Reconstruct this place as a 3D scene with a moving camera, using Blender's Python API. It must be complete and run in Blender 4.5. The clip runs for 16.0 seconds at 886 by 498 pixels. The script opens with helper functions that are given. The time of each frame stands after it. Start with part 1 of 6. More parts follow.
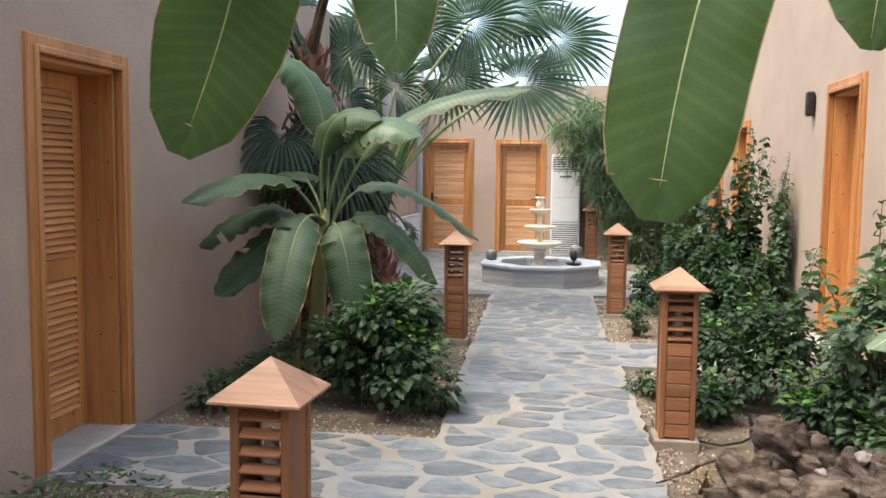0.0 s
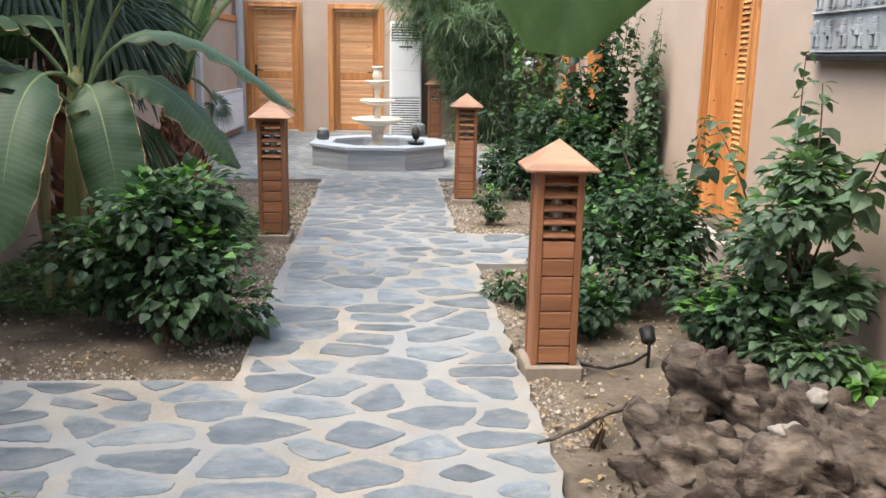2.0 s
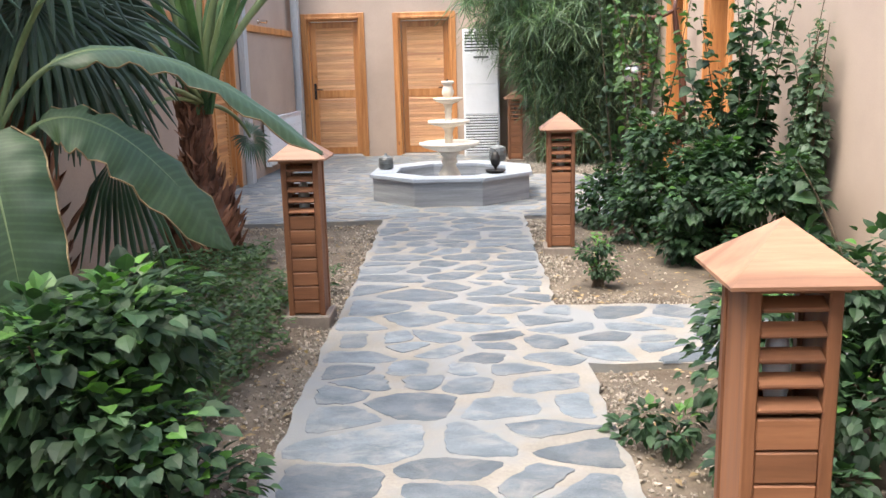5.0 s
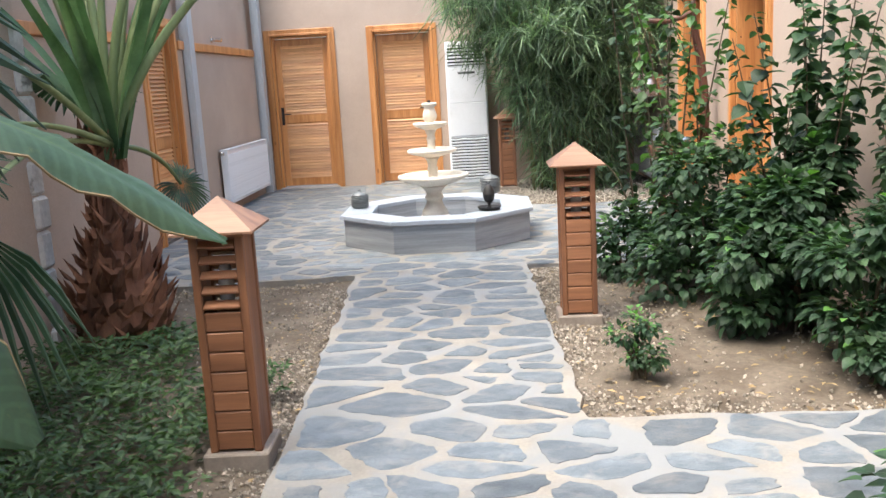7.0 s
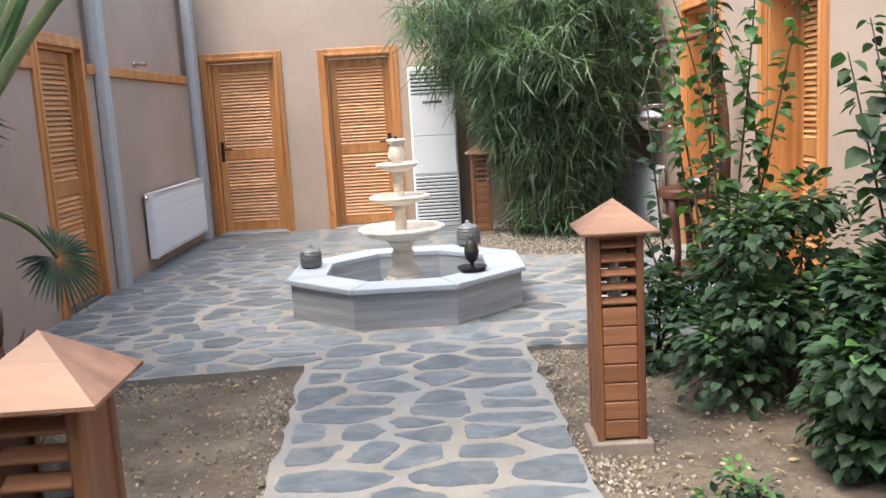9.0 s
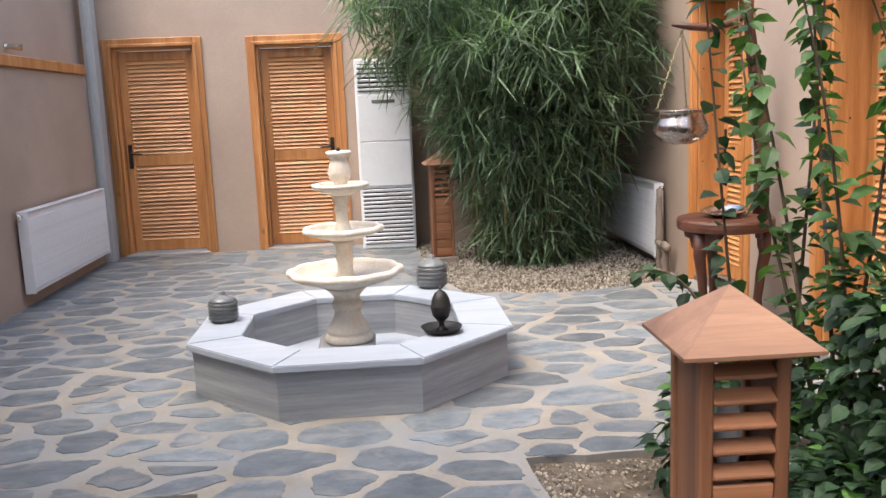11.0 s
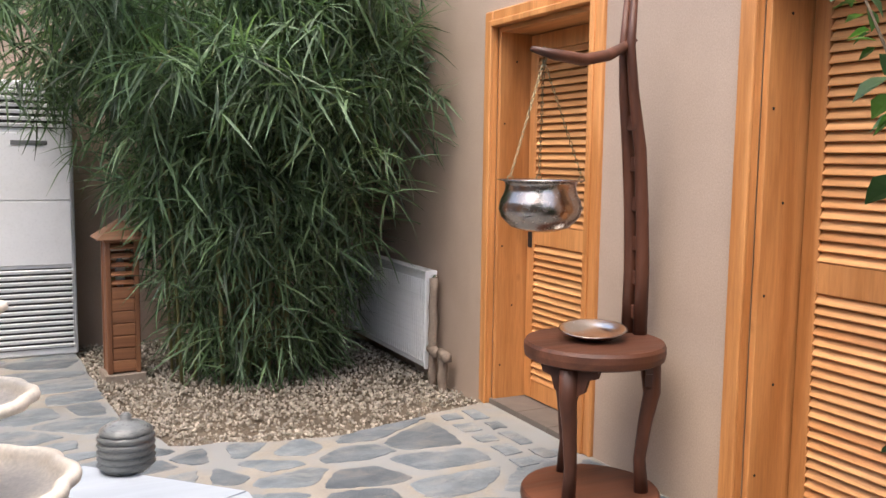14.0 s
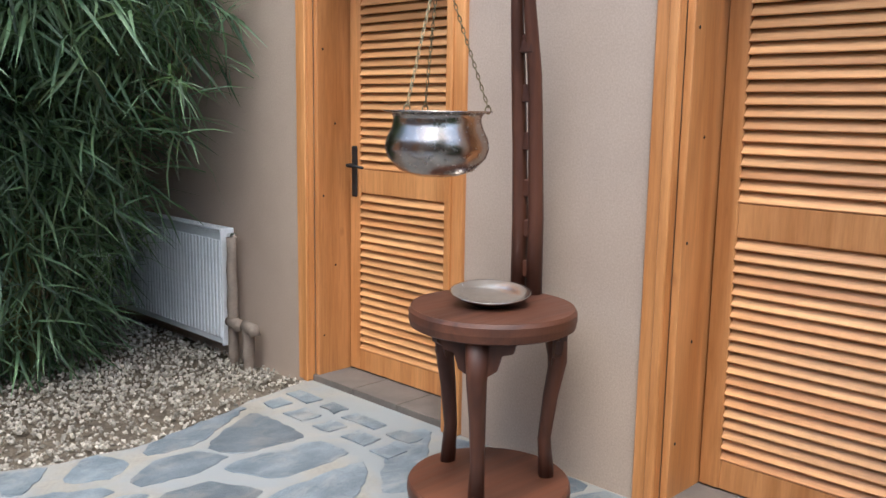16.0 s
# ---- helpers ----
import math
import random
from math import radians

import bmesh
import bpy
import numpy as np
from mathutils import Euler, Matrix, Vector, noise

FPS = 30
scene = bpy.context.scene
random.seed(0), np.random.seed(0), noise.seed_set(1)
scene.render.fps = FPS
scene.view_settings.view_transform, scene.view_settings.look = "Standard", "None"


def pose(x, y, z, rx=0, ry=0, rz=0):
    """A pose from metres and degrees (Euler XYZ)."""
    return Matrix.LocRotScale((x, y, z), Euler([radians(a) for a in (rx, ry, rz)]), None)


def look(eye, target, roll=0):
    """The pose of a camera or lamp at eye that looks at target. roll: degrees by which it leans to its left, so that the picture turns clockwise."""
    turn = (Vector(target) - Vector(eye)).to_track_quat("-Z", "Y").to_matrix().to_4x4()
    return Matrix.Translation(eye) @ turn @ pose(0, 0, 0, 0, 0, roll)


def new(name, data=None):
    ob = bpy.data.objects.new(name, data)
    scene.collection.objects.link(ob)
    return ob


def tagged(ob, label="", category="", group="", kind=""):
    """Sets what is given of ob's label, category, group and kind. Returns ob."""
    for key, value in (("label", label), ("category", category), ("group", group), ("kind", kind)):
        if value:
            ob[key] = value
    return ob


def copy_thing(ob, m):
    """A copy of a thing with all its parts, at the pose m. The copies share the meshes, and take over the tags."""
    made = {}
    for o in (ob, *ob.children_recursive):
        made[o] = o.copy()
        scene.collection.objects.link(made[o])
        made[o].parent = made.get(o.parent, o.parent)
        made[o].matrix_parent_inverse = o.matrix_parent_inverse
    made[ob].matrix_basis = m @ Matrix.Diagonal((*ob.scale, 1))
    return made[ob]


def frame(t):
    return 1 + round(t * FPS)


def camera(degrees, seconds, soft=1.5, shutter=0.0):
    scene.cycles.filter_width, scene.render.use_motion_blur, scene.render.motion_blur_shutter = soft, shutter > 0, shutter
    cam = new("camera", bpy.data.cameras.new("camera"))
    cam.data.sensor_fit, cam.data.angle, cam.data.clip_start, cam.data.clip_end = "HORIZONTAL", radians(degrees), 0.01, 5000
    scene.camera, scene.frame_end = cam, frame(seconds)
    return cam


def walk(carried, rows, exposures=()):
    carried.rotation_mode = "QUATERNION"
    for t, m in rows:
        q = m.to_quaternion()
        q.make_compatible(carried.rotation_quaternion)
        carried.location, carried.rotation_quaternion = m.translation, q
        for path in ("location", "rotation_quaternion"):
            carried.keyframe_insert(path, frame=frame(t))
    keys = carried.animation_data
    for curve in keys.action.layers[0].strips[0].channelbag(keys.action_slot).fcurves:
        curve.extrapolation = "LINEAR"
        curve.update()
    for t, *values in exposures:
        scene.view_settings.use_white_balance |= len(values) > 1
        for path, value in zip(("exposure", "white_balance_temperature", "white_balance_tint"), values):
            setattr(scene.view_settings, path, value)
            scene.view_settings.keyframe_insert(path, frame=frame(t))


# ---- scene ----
cam = camera(53.9, 16.0)
PATH = [
    (0, (0.181, -0.212, 1.482), (-0.123, 1.757, 1.308), 0.6),
    (0.5, (0.163, 0.096, 1.443), (-0.072, 2.066, 1.192), 2.2),
    (1, (0.136, 0.398, 1.406), (0.036, 2.374, 1.11), 1.4),
    (1.5, (0.111, 0.74, 1.368), (0.187, 2.697, 0.963), 0.5),
    (2, (0.164, 1.142, 1.303), (0.224, 3.094, 0.87), 1.0),
    (2.5, (0.189, 1.467, 1.303), (0.234, 3.425, 0.896), 0.9),
    (3, (0.181, 1.795, 1.323), (0.344, 3.75, 0.934), 0.2),
    (3.5, (0.267, 2.11, 1.316), (0.376, 4.072, 0.942), 0.5),
    (4, (0.26, 2.346, 1.303), (0.161, 4.303, 0.902), 1.2),
    (4.5, (0.192, 2.587, 1.301), (0.06, 4.539, 0.889), -0.6),
    (7, (0.087, 4.292, 1.339), (-0.009, 6.254, 0.962), -3.2),
    (7.5, (0.063, 4.638, 1.342), (-0.136, 6.593, 0.969), -2.1),
    (8, (-0.016, 5.017, 1.346), (-0.103, 6.985, 1.002), -3.0),
    (8.5, (-0.062, 5.362, 1.352), (-0.075, 7.336, 1.034), -3.3),
    (11, (-0.136, 7.308, 1.382), (0.004, 9.276, 1.055), -2.3),
    (11.5, (-0.174, 7.681, 1.357), (0.155, 9.623, 1.006), -3.4),
    (12, (-0.254, 8.171, 1.371), (0.021, 10.129, 1.074), -3.7),
    (12.5, (-0.293, 8.514, 1.377), (0.066, 10.466, 1.13), -1.9),
    (13, (-0.297, 8.874, 1.394), (0.262, 10.78, 1.165), -1.2),
    (13.5, (-0.2, 9.211, 1.405), (0.465, 11.084, 1.184), -0.1),
    (14, (-0.17, 9.448, 1.374), (0.715, 11.228, 1.166), 0.8),
    (14.5, (-0.223, 9.662, 1.4), (0.954, 11.26, 1.152), 0.8),
    (15, (-0.251, 9.84, 1.333), (1.066, 11.307, 0.998), 2.0),
    (15.5, (-0.244, 10.123, 1.331), (1.126, 11.539, 0.988), 1.4),
    (16, (-0.243, 10.355, 1.306), (1.166, 11.739, 0.987), 0.9),
]
walk(cam, [(t, look(eye, target, roll)) for t, eye, target, roll in PATH],
     exposures=[(0, 1.76, 6650, 4), (1, 1.7, 6050, 3), (1.6, 1.77, 6150, 4), (2.5, 1.97, 6450, 4), (4.5, 2.04, 6350, 6), (7, 2.09, 6250, 4),
                (8.5, 1.92, 6250, 5), (11, 1.67, 6400, 9), (11.5, 1.62, 6650, 10), (12.5, 1.63, 6850, 10), (13, 1.46, 6650, 11), (14, 1.56, 6450, 10),
                (14.5, 1.54, 6150, 10), (15.2, 1.58, 5950, 8), (16, 1.46, 5600, 2)])

# ---- world, sun, exposure ----
world = bpy.data.worlds.new("sky")
scene.world = world
world.use_nodes = True
wn = world.node_tree
sky = wn.nodes.new("ShaderNodeTexSky")
sky.sky_type, sky.sun_disc = "NISHITA", False
sky.sun_elevation, sky.sun_rotation = radians(67), radians(-126)
sky.air_density, sky.dust_density = 1.0, 5.0
background = wn.nodes["Background"]
background.inputs["Strength"].default_value = 0.15
wn.links.new(sky.outputs[0], background.inputs["Color"])
sun = new("sun", bpy.data.lights.new("sun", "SUN"))
sun.data.energy, sun.data.angle, sun.data.color = 0.8, radians(50), (1.0, 0.91, 0.82)
sun.matrix_world = look((-2.4, 5.9, 8.2), (0.5, 8.0, 0))


# ---- materials ----
def material(name):
    m = bpy.data.materials.new(name)
    m.use_nodes = True
    return m, m.node_tree, m.node_tree.nodes["Principled BSDF"]


def coords(nt, stretch=(1, 1, 1), vary=0.0):
    """Object coordinates, stretched, and shifted from object to object."""
    tc = nt.nodes.new("ShaderNodeTexCoord")
    mp = nt.nodes.new("ShaderNodeMapping")
    mp.inputs["Scale"].default_value = stretch
    nt.links.new(tc.outputs["Object"], mp.inputs["Vector"])
    if vary:
        info = nt.nodes.new("ShaderNodeObjectInfo")
        mul = nt.nodes.new("ShaderNodeMath")
        mul.operation = "MULTIPLY"
        mul.inputs[1].default_value = vary
        nt.links.new(info.outputs["Random"], mul.inputs[0])
        nt.links.new(mul.outputs[0], mp.inputs["Location"])
    return mp.outputs[0]


def noise_tex(nt, vec, scale, detail=6, rough=0.6, distort=0.0):
    n = nt.nodes.new("ShaderNodeTexNoise")
    n.inputs["Scale"].default_value, n.inputs["Detail"].default_value = scale, detail
    n.inputs["Roughness"].default_value, n.inputs["Distortion"].default_value = rough, distort
    nt.links.new(vec, n.inputs["Vector"])
    return n.outputs["Fac"]


def ramp(nt, fac, stops):
    r = nt.nodes.new("ShaderNodeValToRGB")
    while len(r.color_ramp.elements) < len(stops):
        r.color_ramp.elements.new(0.5)
    for e, (pos, col) in zip(r.color_ramp.elements, stops):
        e.position, e.color = pos, (*col, 1) if len(col) == 3 else col
    nt.links.new(fac, r.inputs[0])
    return r.outputs[0]


def mix(nt, fac, a, b, mode="MIX"):
    n = nt.nodes.new("ShaderNodeMix")
    n.data_type, n.blend_type = "RGBA", mode
    for val, sock in ((fac, n.inputs[0]), (a, n.inputs[6]), (b, n.inputs[7])):
        if isinstance(val, (int, float)):
            sock.default_value = val
        elif isinstance(val, tuple):
            sock.default_value = (*val, 1)
        else:
            nt.links.new(val, sock)
    return n.outputs[2]


def bump(nt, bsdf, fac, strength, dist):
    b = nt.nodes.new("ShaderNodeBump")
    b.inputs["Strength"].default_value, b.inputs["Distance"].default_value = strength, dist
    nt.links.new(fac, b.inputs["Height"])
    nt.links.new(b.outputs[0], bsdf.inputs["Normal"])
    return b


def value_by_random(nt, col, lo, hi, island=False):
    if island:
        src = nt.nodes.new("ShaderNodeNewGeometry").outputs["Random Per Island"]
    else:
        src = nt.nodes.new("ShaderNodeObjectInfo").outputs["Random"]
    shade = ramp(nt, src, [(0, (lo, lo, lo)), (1, (hi, hi, hi))])
    return mix(nt, 1.0, col, shade, "MULTIPLY")


def surface(name, dark, light, scale=3.0, fine=60.0, stretch=(1, 1, 1), rough=0.7, relief=0.3, dist=0.004,
            metal=0.0, stain=None, stain_scale=0.8, stain_at=(0.5, 0.75), vary=0.0, rand=None, island=None, spec=0.4, speckle=0.55):
    m, nt, b = material(name)
    vec = coords(nt, stretch, vary)
    coarse = noise_tex(nt, vec, scale)
    grain = noise_tex(nt, vec, fine, 8, 0.7)
    col = mix(nt, ramp(nt, coarse, [(0.3, (0, 0, 0)), (0.7, (1, 1, 1))]), dark, light)
    col = mix(nt, speckle, col, ramp(nt, grain, [(0.25, (0.62, 0.62, 0.62)), (0.75, (1.25, 1.25, 1.25))]), "MULTIPLY")
    if stain:
        patch = ramp(nt, noise_tex(nt, vec, stain_scale, 5, 0.65, 0.6), [(stain_at[0], (0, 0, 0)), (stain_at[1], (1, 1, 1))])
        col = mix(nt, patch, col, stain)
    if rand:
        col = value_by_random(nt, col, *rand)
    if island:
        col = value_by_random(nt, col, *island, island=True)
    nt.links.new(col, b.inputs["Base Color"])
    nt.links.new(ramp(nt, grain, [(0.2, (rough - 0.1,) * 3), (0.8, (min(1, rough + 0.1),) * 3)]), b.inputs["Roughness"])
    b.inputs["Metallic"].default_value, b.inputs["Specular IOR Level"].default_value = metal, spec
    bump(nt, b, mix(nt, 0.4, grain, coarse), relief, dist)
    return m


def wood(name, dark, light, axis=2, rough=0.45, knots=0.5, ring=9.0, rand=(0.85, 1.12)):
    """Planed softwood: long grain along one axis, darker growth lines and a few knots."""
    m, nt, b = material(name)
    st = [1.0, 1.0, 1.0]
    st[axis] = 0.07
    vec = coords(nt, tuple(st), 13.0)
    broad = noise_tex(nt, vec, ring, 3, 0.5, 0.8)
    lines = noise_tex(nt, vec, ring * 9, 5, 0.7, 0.3)
    col = mix(nt, ramp(nt, broad, [(0.35, (0, 0, 0)), (0.65, (1, 1, 1))]), dark, light)
    col = mix(nt, 0.5, col, ramp(nt, lines, [(0.3, (0.6, 0.55, 0.5)), (0.65, (1.15, 1.15, 1.15))]), "MULTIPLY")
    if knots:
        vor = nt.nodes.new("ShaderNodeTexVoronoi")
        vor.inputs["Scale"].default_value = 3.2
        st2 = [1.0, 1.0, 1.0]
        st2[axis] = 0.6
        nt.links.new(coords(nt, tuple(st2), 7.0), vor.inputs["Vector"])
        spot = ramp(nt, vor.outputs["Distance"], [(0.035, (1, 1, 1)), (0.075, (0, 0, 0))])
        spot = mix(nt, 1.0, spot, (knots, knots, knots), "MULTIPLY")
        col = mix(nt, spot, col, (dark[0] * 0.28, dark[1] * 0.22, dark[2] * 0.2))
    col = value_by_random(nt, col, *rand)
    nt.links.new(col, b.inputs["Base Color"])
    nt.links.new(ramp(nt, lines, [(0.2, (rough - 0.08,) * 3), (0.8, (rough + 0.15,) * 3)]), b.inputs["Roughness"])
    bump(nt, b, lines, 0.25, 0.0012)
    return m


def foliage(name, dark, light, vein=None, thru=0.35, rough=0.5, island=True, lo=0.55, hi=1.35, scale=4.0):
    """Leaf skin that lets some light through; each leaf differs a little. vein: side veins along the UV map."""
    m, nt, b = material(name)
    vec = coords(nt)
    col = mix(nt, ramp(nt, noise_tex(nt, vec, scale, 4), [(0.35, (0, 0, 0)), (0.65, (1, 1, 1))]), dark, light)
    if island:
        col = value_by_random(nt, col, lo, hi, island=True)
    fine = noise_tex(nt, vec, 90, 4)
    col = mix(nt, 0.3, col, ramp(nt, fine, [(0.3, (0.7, 0.7, 0.7)), (0.7, (1.2, 1.2, 1.2))]), "MULTIPLY")
    if vein:
        xyz = nt.nodes.new("ShaderNodeSeparateXYZ")
        nt.links.new(nt.nodes.new("ShaderNodeTexCoord").outputs["UV"], xyz.inputs[0])
        swing = nt.nodes.new("ShaderNodeMath")
        swing.operation = "MULTIPLY_ADD"
        swing.inputs[1].default_value = -9.0
        nt.links.new(xyz.outputs["X"], swing.inputs[0])
        along = nt.nodes.new("ShaderNodeMath")
        along.operation = "MULTIPLY"
        along.inputs[1].default_value = 300.0
        nt.links.new(xyz.outputs["Y"], along.inputs[0])
        nt.links.new(along.outputs[0], swing.inputs[2])
        wave = nt.nodes.new("ShaderNodeMath")
        wave.operation = "SINE"
        nt.links.new(swing.outputs[0], wave.inputs[0])
        lines = ramp(nt, wave.outputs[0], [(0.1, (0.92, 0.93, 0.91)), (0.9, vein)])
        col = mix(nt, 1.0, col, lines, "MULTIPLY")
        col = mix(nt, ramp(nt, noise_tex(nt, vec, 9.0, 6, 0.7), [(0.62, (0, 0, 0)), (0.8, (0.6, 0.6, 0.6))]), col, (light[0] * 2.2, light[1] * 1.5, light[2]))
    nt.links.new(col, b.inputs["Base Color"])
    b.inputs["Roughness"].default_value = rough
    bump(nt, b, fine, 0.2, 0.002)
    tr = nt.nodes.new("ShaderNodeBsdfTranslucent")
    nt.links.new(mix(nt, 1.0, col, (1.1, 1.35, 0.6), "MULTIPLY"), tr.inputs["Color"])
    ms = nt.nodes.new("ShaderNodeMixShader")
    ms.inputs[0].default_value = thru
    nt.links.new(b.outputs[0], ms.inputs[1])
    nt.links.new(tr.outputs[0], ms.inputs[2])
    nt.links.new(ms.outputs[0], nt.nodes["Material Output"].inputs["Surface"])
    return m


PLASTER = surface("plaster", (0.4, 0.305, 0.24), (0.48, 0.37, 0.29), 1.2, 140, rough=0.85, relief=0.25, dist=0.003,
                  stain=(0.37, 0.28, 0.215), stain_scale=0.5, stain_at=(0.55, 0.85), spec=0.2)
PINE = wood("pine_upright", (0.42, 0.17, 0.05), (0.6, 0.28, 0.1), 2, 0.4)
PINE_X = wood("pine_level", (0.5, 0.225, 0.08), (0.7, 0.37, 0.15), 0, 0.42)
LANTERN_WOOD = wood("lantern_wood_upright", (0.15, 0.06, 0.026), (0.27, 0.115, 0.05), 2, 0.55, 0.3)
LANTERN_WOOD_X = wood("lantern_wood_level", (0.19, 0.078, 0.034), (0.32, 0.14, 0.064), 0, 0.55, 0.3)
ROOF_WOOD = wood("lantern_roof_wood", (0.2, 0.1, 0.056), (0.35, 0.19, 0.112), 0, 0.5, 0.3)
DARK_WOOD = wood("dark_stained_wood", (0.05, 0.016, 0.008), (0.115, 0.039, 0.019), 2, 0.5, 0.4)
DARK_WOOD_X = wood("dark_stained_board", (0.058, 0.02, 0.01), (0.13, 0.046, 0.023), 0, 0.5, 0.3)
MORTAR = surface("mortar", (0.216, 0.196, 0.168), (0.315, 0.283, 0.242), 3, 70, rough=0.9, relief=0.5, dist=0.006, stain=(0.225, 0.228, 0.228), stain_scale=1.6, stain_at=(0.43, 0.6))
SLATE = surface("slate", (0.093, 0.111, 0.128), (0.18, 0.202, 0.221), 7, 95, stretch=(1, 1.5, 1), rough=0.6, relief=0.7, dist=0.008,
                stain=(0.235, 0.228, 0.215), stain_scale=6.5, stain_at=(0.5, 0.75), speckle=0.85, vary=20.0, rand=(0.7, 1.25), island=(0.85, 1.12))
SOIL = surface("soil", (0.1, 0.08, 0.06), (0.215, 0.175, 0.135), 3.5, 38, rough=0.95, relief=1.0, dist=0.02,
               stain=(0.1, 0.075, 0.053), stain_scale=2.2, spec=0.1, speckle=0.9)
GRAVEL = surface("gravel", (0.24, 0.2, 0.155), (0.46, 0.4, 0.325), 20, 120, rough=0.9, relief=0.4, dist=0.003, island=(0.4, 1.25))
CREAM_GRAVEL = surface("cream_gravel", (0.29, 0.255, 0.205), (0.52, 0.465, 0.39), 20, 120, rough=0.9, relief=0.4, dist=0.003, island=(0.55, 1.2))
TILE = surface("threshold_tile", (0.1, 0.085, 0.075), (0.16, 0.135, 0.115), 6, 90, rough=0.6, relief=0.2)
FOOTING = surface("cement_footing", (0.19, 0.155, 0.122), (0.29, 0.24, 0.195), 5, 70, rough=0.9, relief=0.5)
CONCRETE = surface("concrete", (0.28, 0.26, 0.24), (0.4, 0.37, 0.33), 4, 80, rough=0.85, relief=0.4)
MARBLE = surface("grey_marble", (0.2, 0.21, 0.225), (0.4, 0.41, 0.425), 3.0, 70, stretch=(0.35, 0.35, 7), rough=0.35, relief=0.1, dist=0.002,
                 stain=(0.2, 0.19, 0.19), stain_scale=2.2, stain_at=(0.55, 0.8))
MARBLE_TOP = surface("pale_marble", (0.3, 0.335, 0.38), (0.4, 0.44, 0.49), 1.6, 9, stretch=(0.5, 5, 1), rough=0.42, relief=0.05, dist=0.002,
                     stain=(0.33, 0.36, 0.4), stain_scale=1.6, stain_at=(0.5, 0.8), speckle=0.1)
CAST_STONE = surface("cream_cast_stone", (0.62, 0.55, 0.45), (0.78, 0.72, 0.62), 4, 90, rough=0.8, relief=0.35, dist=0.004,
                     stain=(0.6, 0.46, 0.3), stain_scale=3.5, stain_at=(0.55, 0.9))
GLAZE = surface("grey_glazed_clay", (0.07, 0.075, 0.075), (0.19, 0.2, 0.2), 6, 60, stretch=(1, 1, 5), rough=0.3, relief=0.3)
IRON = surface("black_iron", (0.018, 0.017, 0.017), (0.05, 0.046, 0.043), 12, 90, rough=0.5, relief=0.4, metal=0.6)
WHITE_PAINT = surface("white_enamel", (0.74, 0.75, 0.76), (0.8, 0.8, 0.8), 2, 60, rough=0.3, relief=0.04, stain=(0.68, 0.68, 0.67), stain_scale=2, speckle=0.08)
# door pine darkened in its colour, as shade behind the louvres
SHADE_BOARD = surface("shaded_door_board", (0.1, 0.045, 0.018), (0.17, 0.08, 0.035), 6, 60, rough=0.7)
DARK_GAP = surface("dark_gap", (0.012, 0.012, 0.012), (0.03, 0.03, 0.03), 5, 60, rough=0.8)
STEEL_GREY = surface("grey_painted_steel", (0.36, 0.37, 0.37), (0.48, 0.49, 0.49), 1.5, 70, stretch=(1, 1, 0.2), rough=0.5, relief=0.1, stain=(0.3, 0.3, 0.29))
STONE_PAINT = surface("whitewashed_stone", (0.4, 0.37, 0.33), (0.66, 0.63, 0.58), 7, 40, rough=0.9, relief=0.8, dist=0.01, stain=(0.2, 0.18, 0.16), stain_scale=6, stain_at=(0.58, 0.68), island=(0.75, 1.15))
TIN = surface("hammered_tin", (0.3, 0.26, 0.23), (0.54, 0.49, 0.45), 5, 45, rough=0.24, relief=0.15, dist=0.003, metal=1.0, stain=(0.4, 0.22, 0.14), stain_scale=3.5, stain_at=(0.52, 0.75))
STEEL = surface("polished_tin_plate", (0.62, 0.61, 0.58), (0.78, 0.77, 0.74), 8, 60, rough=0.22, relief=0.02, dist=0.002, metal=1.0, speckle=0.15)
CHAIN = surface("brass_chain", (0.2, 0.16, 0.09), (0.34, 0.28, 0.17), 30, 90, rough=0.4, metal=1.0, relief=0.1)
RELIEF_STONE = surface("carved_grey_stone", (0.21, 0.225, 0.235), (0.37, 0.385, 0.395), 6, 60, rough=0.8, relief=0.7, dist=0.01, stain=(0.12, 0.12, 0.12), stain_scale=4)
DRIFTWOOD = surface("weathered_root_wood", (0.02, 0.013, 0.009), (0.2, 0.155, 0.12), 9, 40, stretch=(1, 1, 3), rough=0.9, relief=1.0, dist=0.02, stain=(0.028, 0.016, 0.01), stain_scale=7, stain_at=(0.5, 0.62))
PALE_ROCK = surface("pale_pebble", (0.19, 0.165, 0.14), (0.36, 0.325, 0.29), 9, 60, rough=0.85, relief=0.5, island=(0.6, 1.15))
PIPE_WRAP = surface("taped_pipe", (0.2, 0.155, 0.12), (0.3, 0.235, 0.185), 8, 50, rough=0.8, relief=0.6, dist=0.006)
BARK = surface("palm_fibre_bark", (0.075, 0.032, 0.02), (0.27, 0.125, 0.07), 7, 60, stretch=(1, 1, 0.4), rough=0.95, relief=1.0, dist=0.015, island=(0.5, 1.5))
STEM = surface("banana_stem", (0.1, 0.12, 0.04), (0.25, 0.24, 0.1), 5, 50, stretch=(1, 1, 0.15), rough=0.6, relief=0.4, stain=(0.12, 0.07, 0.035), stain_scale=4)
TWIG = surface("twig_bark", (0.05, 0.035, 0.02), (0.13, 0.095, 0.06), 10, 60, rough=0.9, relief=0.6)
CANE = surface("bamboo_cane", (0.09, 0.1, 0.035), (0.24, 0.22, 0.09), 4, 50, stretch=(1, 1, 0.3), rough=0.5, relief=0.2)
BANANA = foliage("banana_leaf", (0.036, 0.072, 0.018), (0.058, 0.105, 0.026), vein=(1.1, 1.08, 1.12), thru=0.22, rough=0.4, lo=0.8, hi=1.2, scale=1.5)
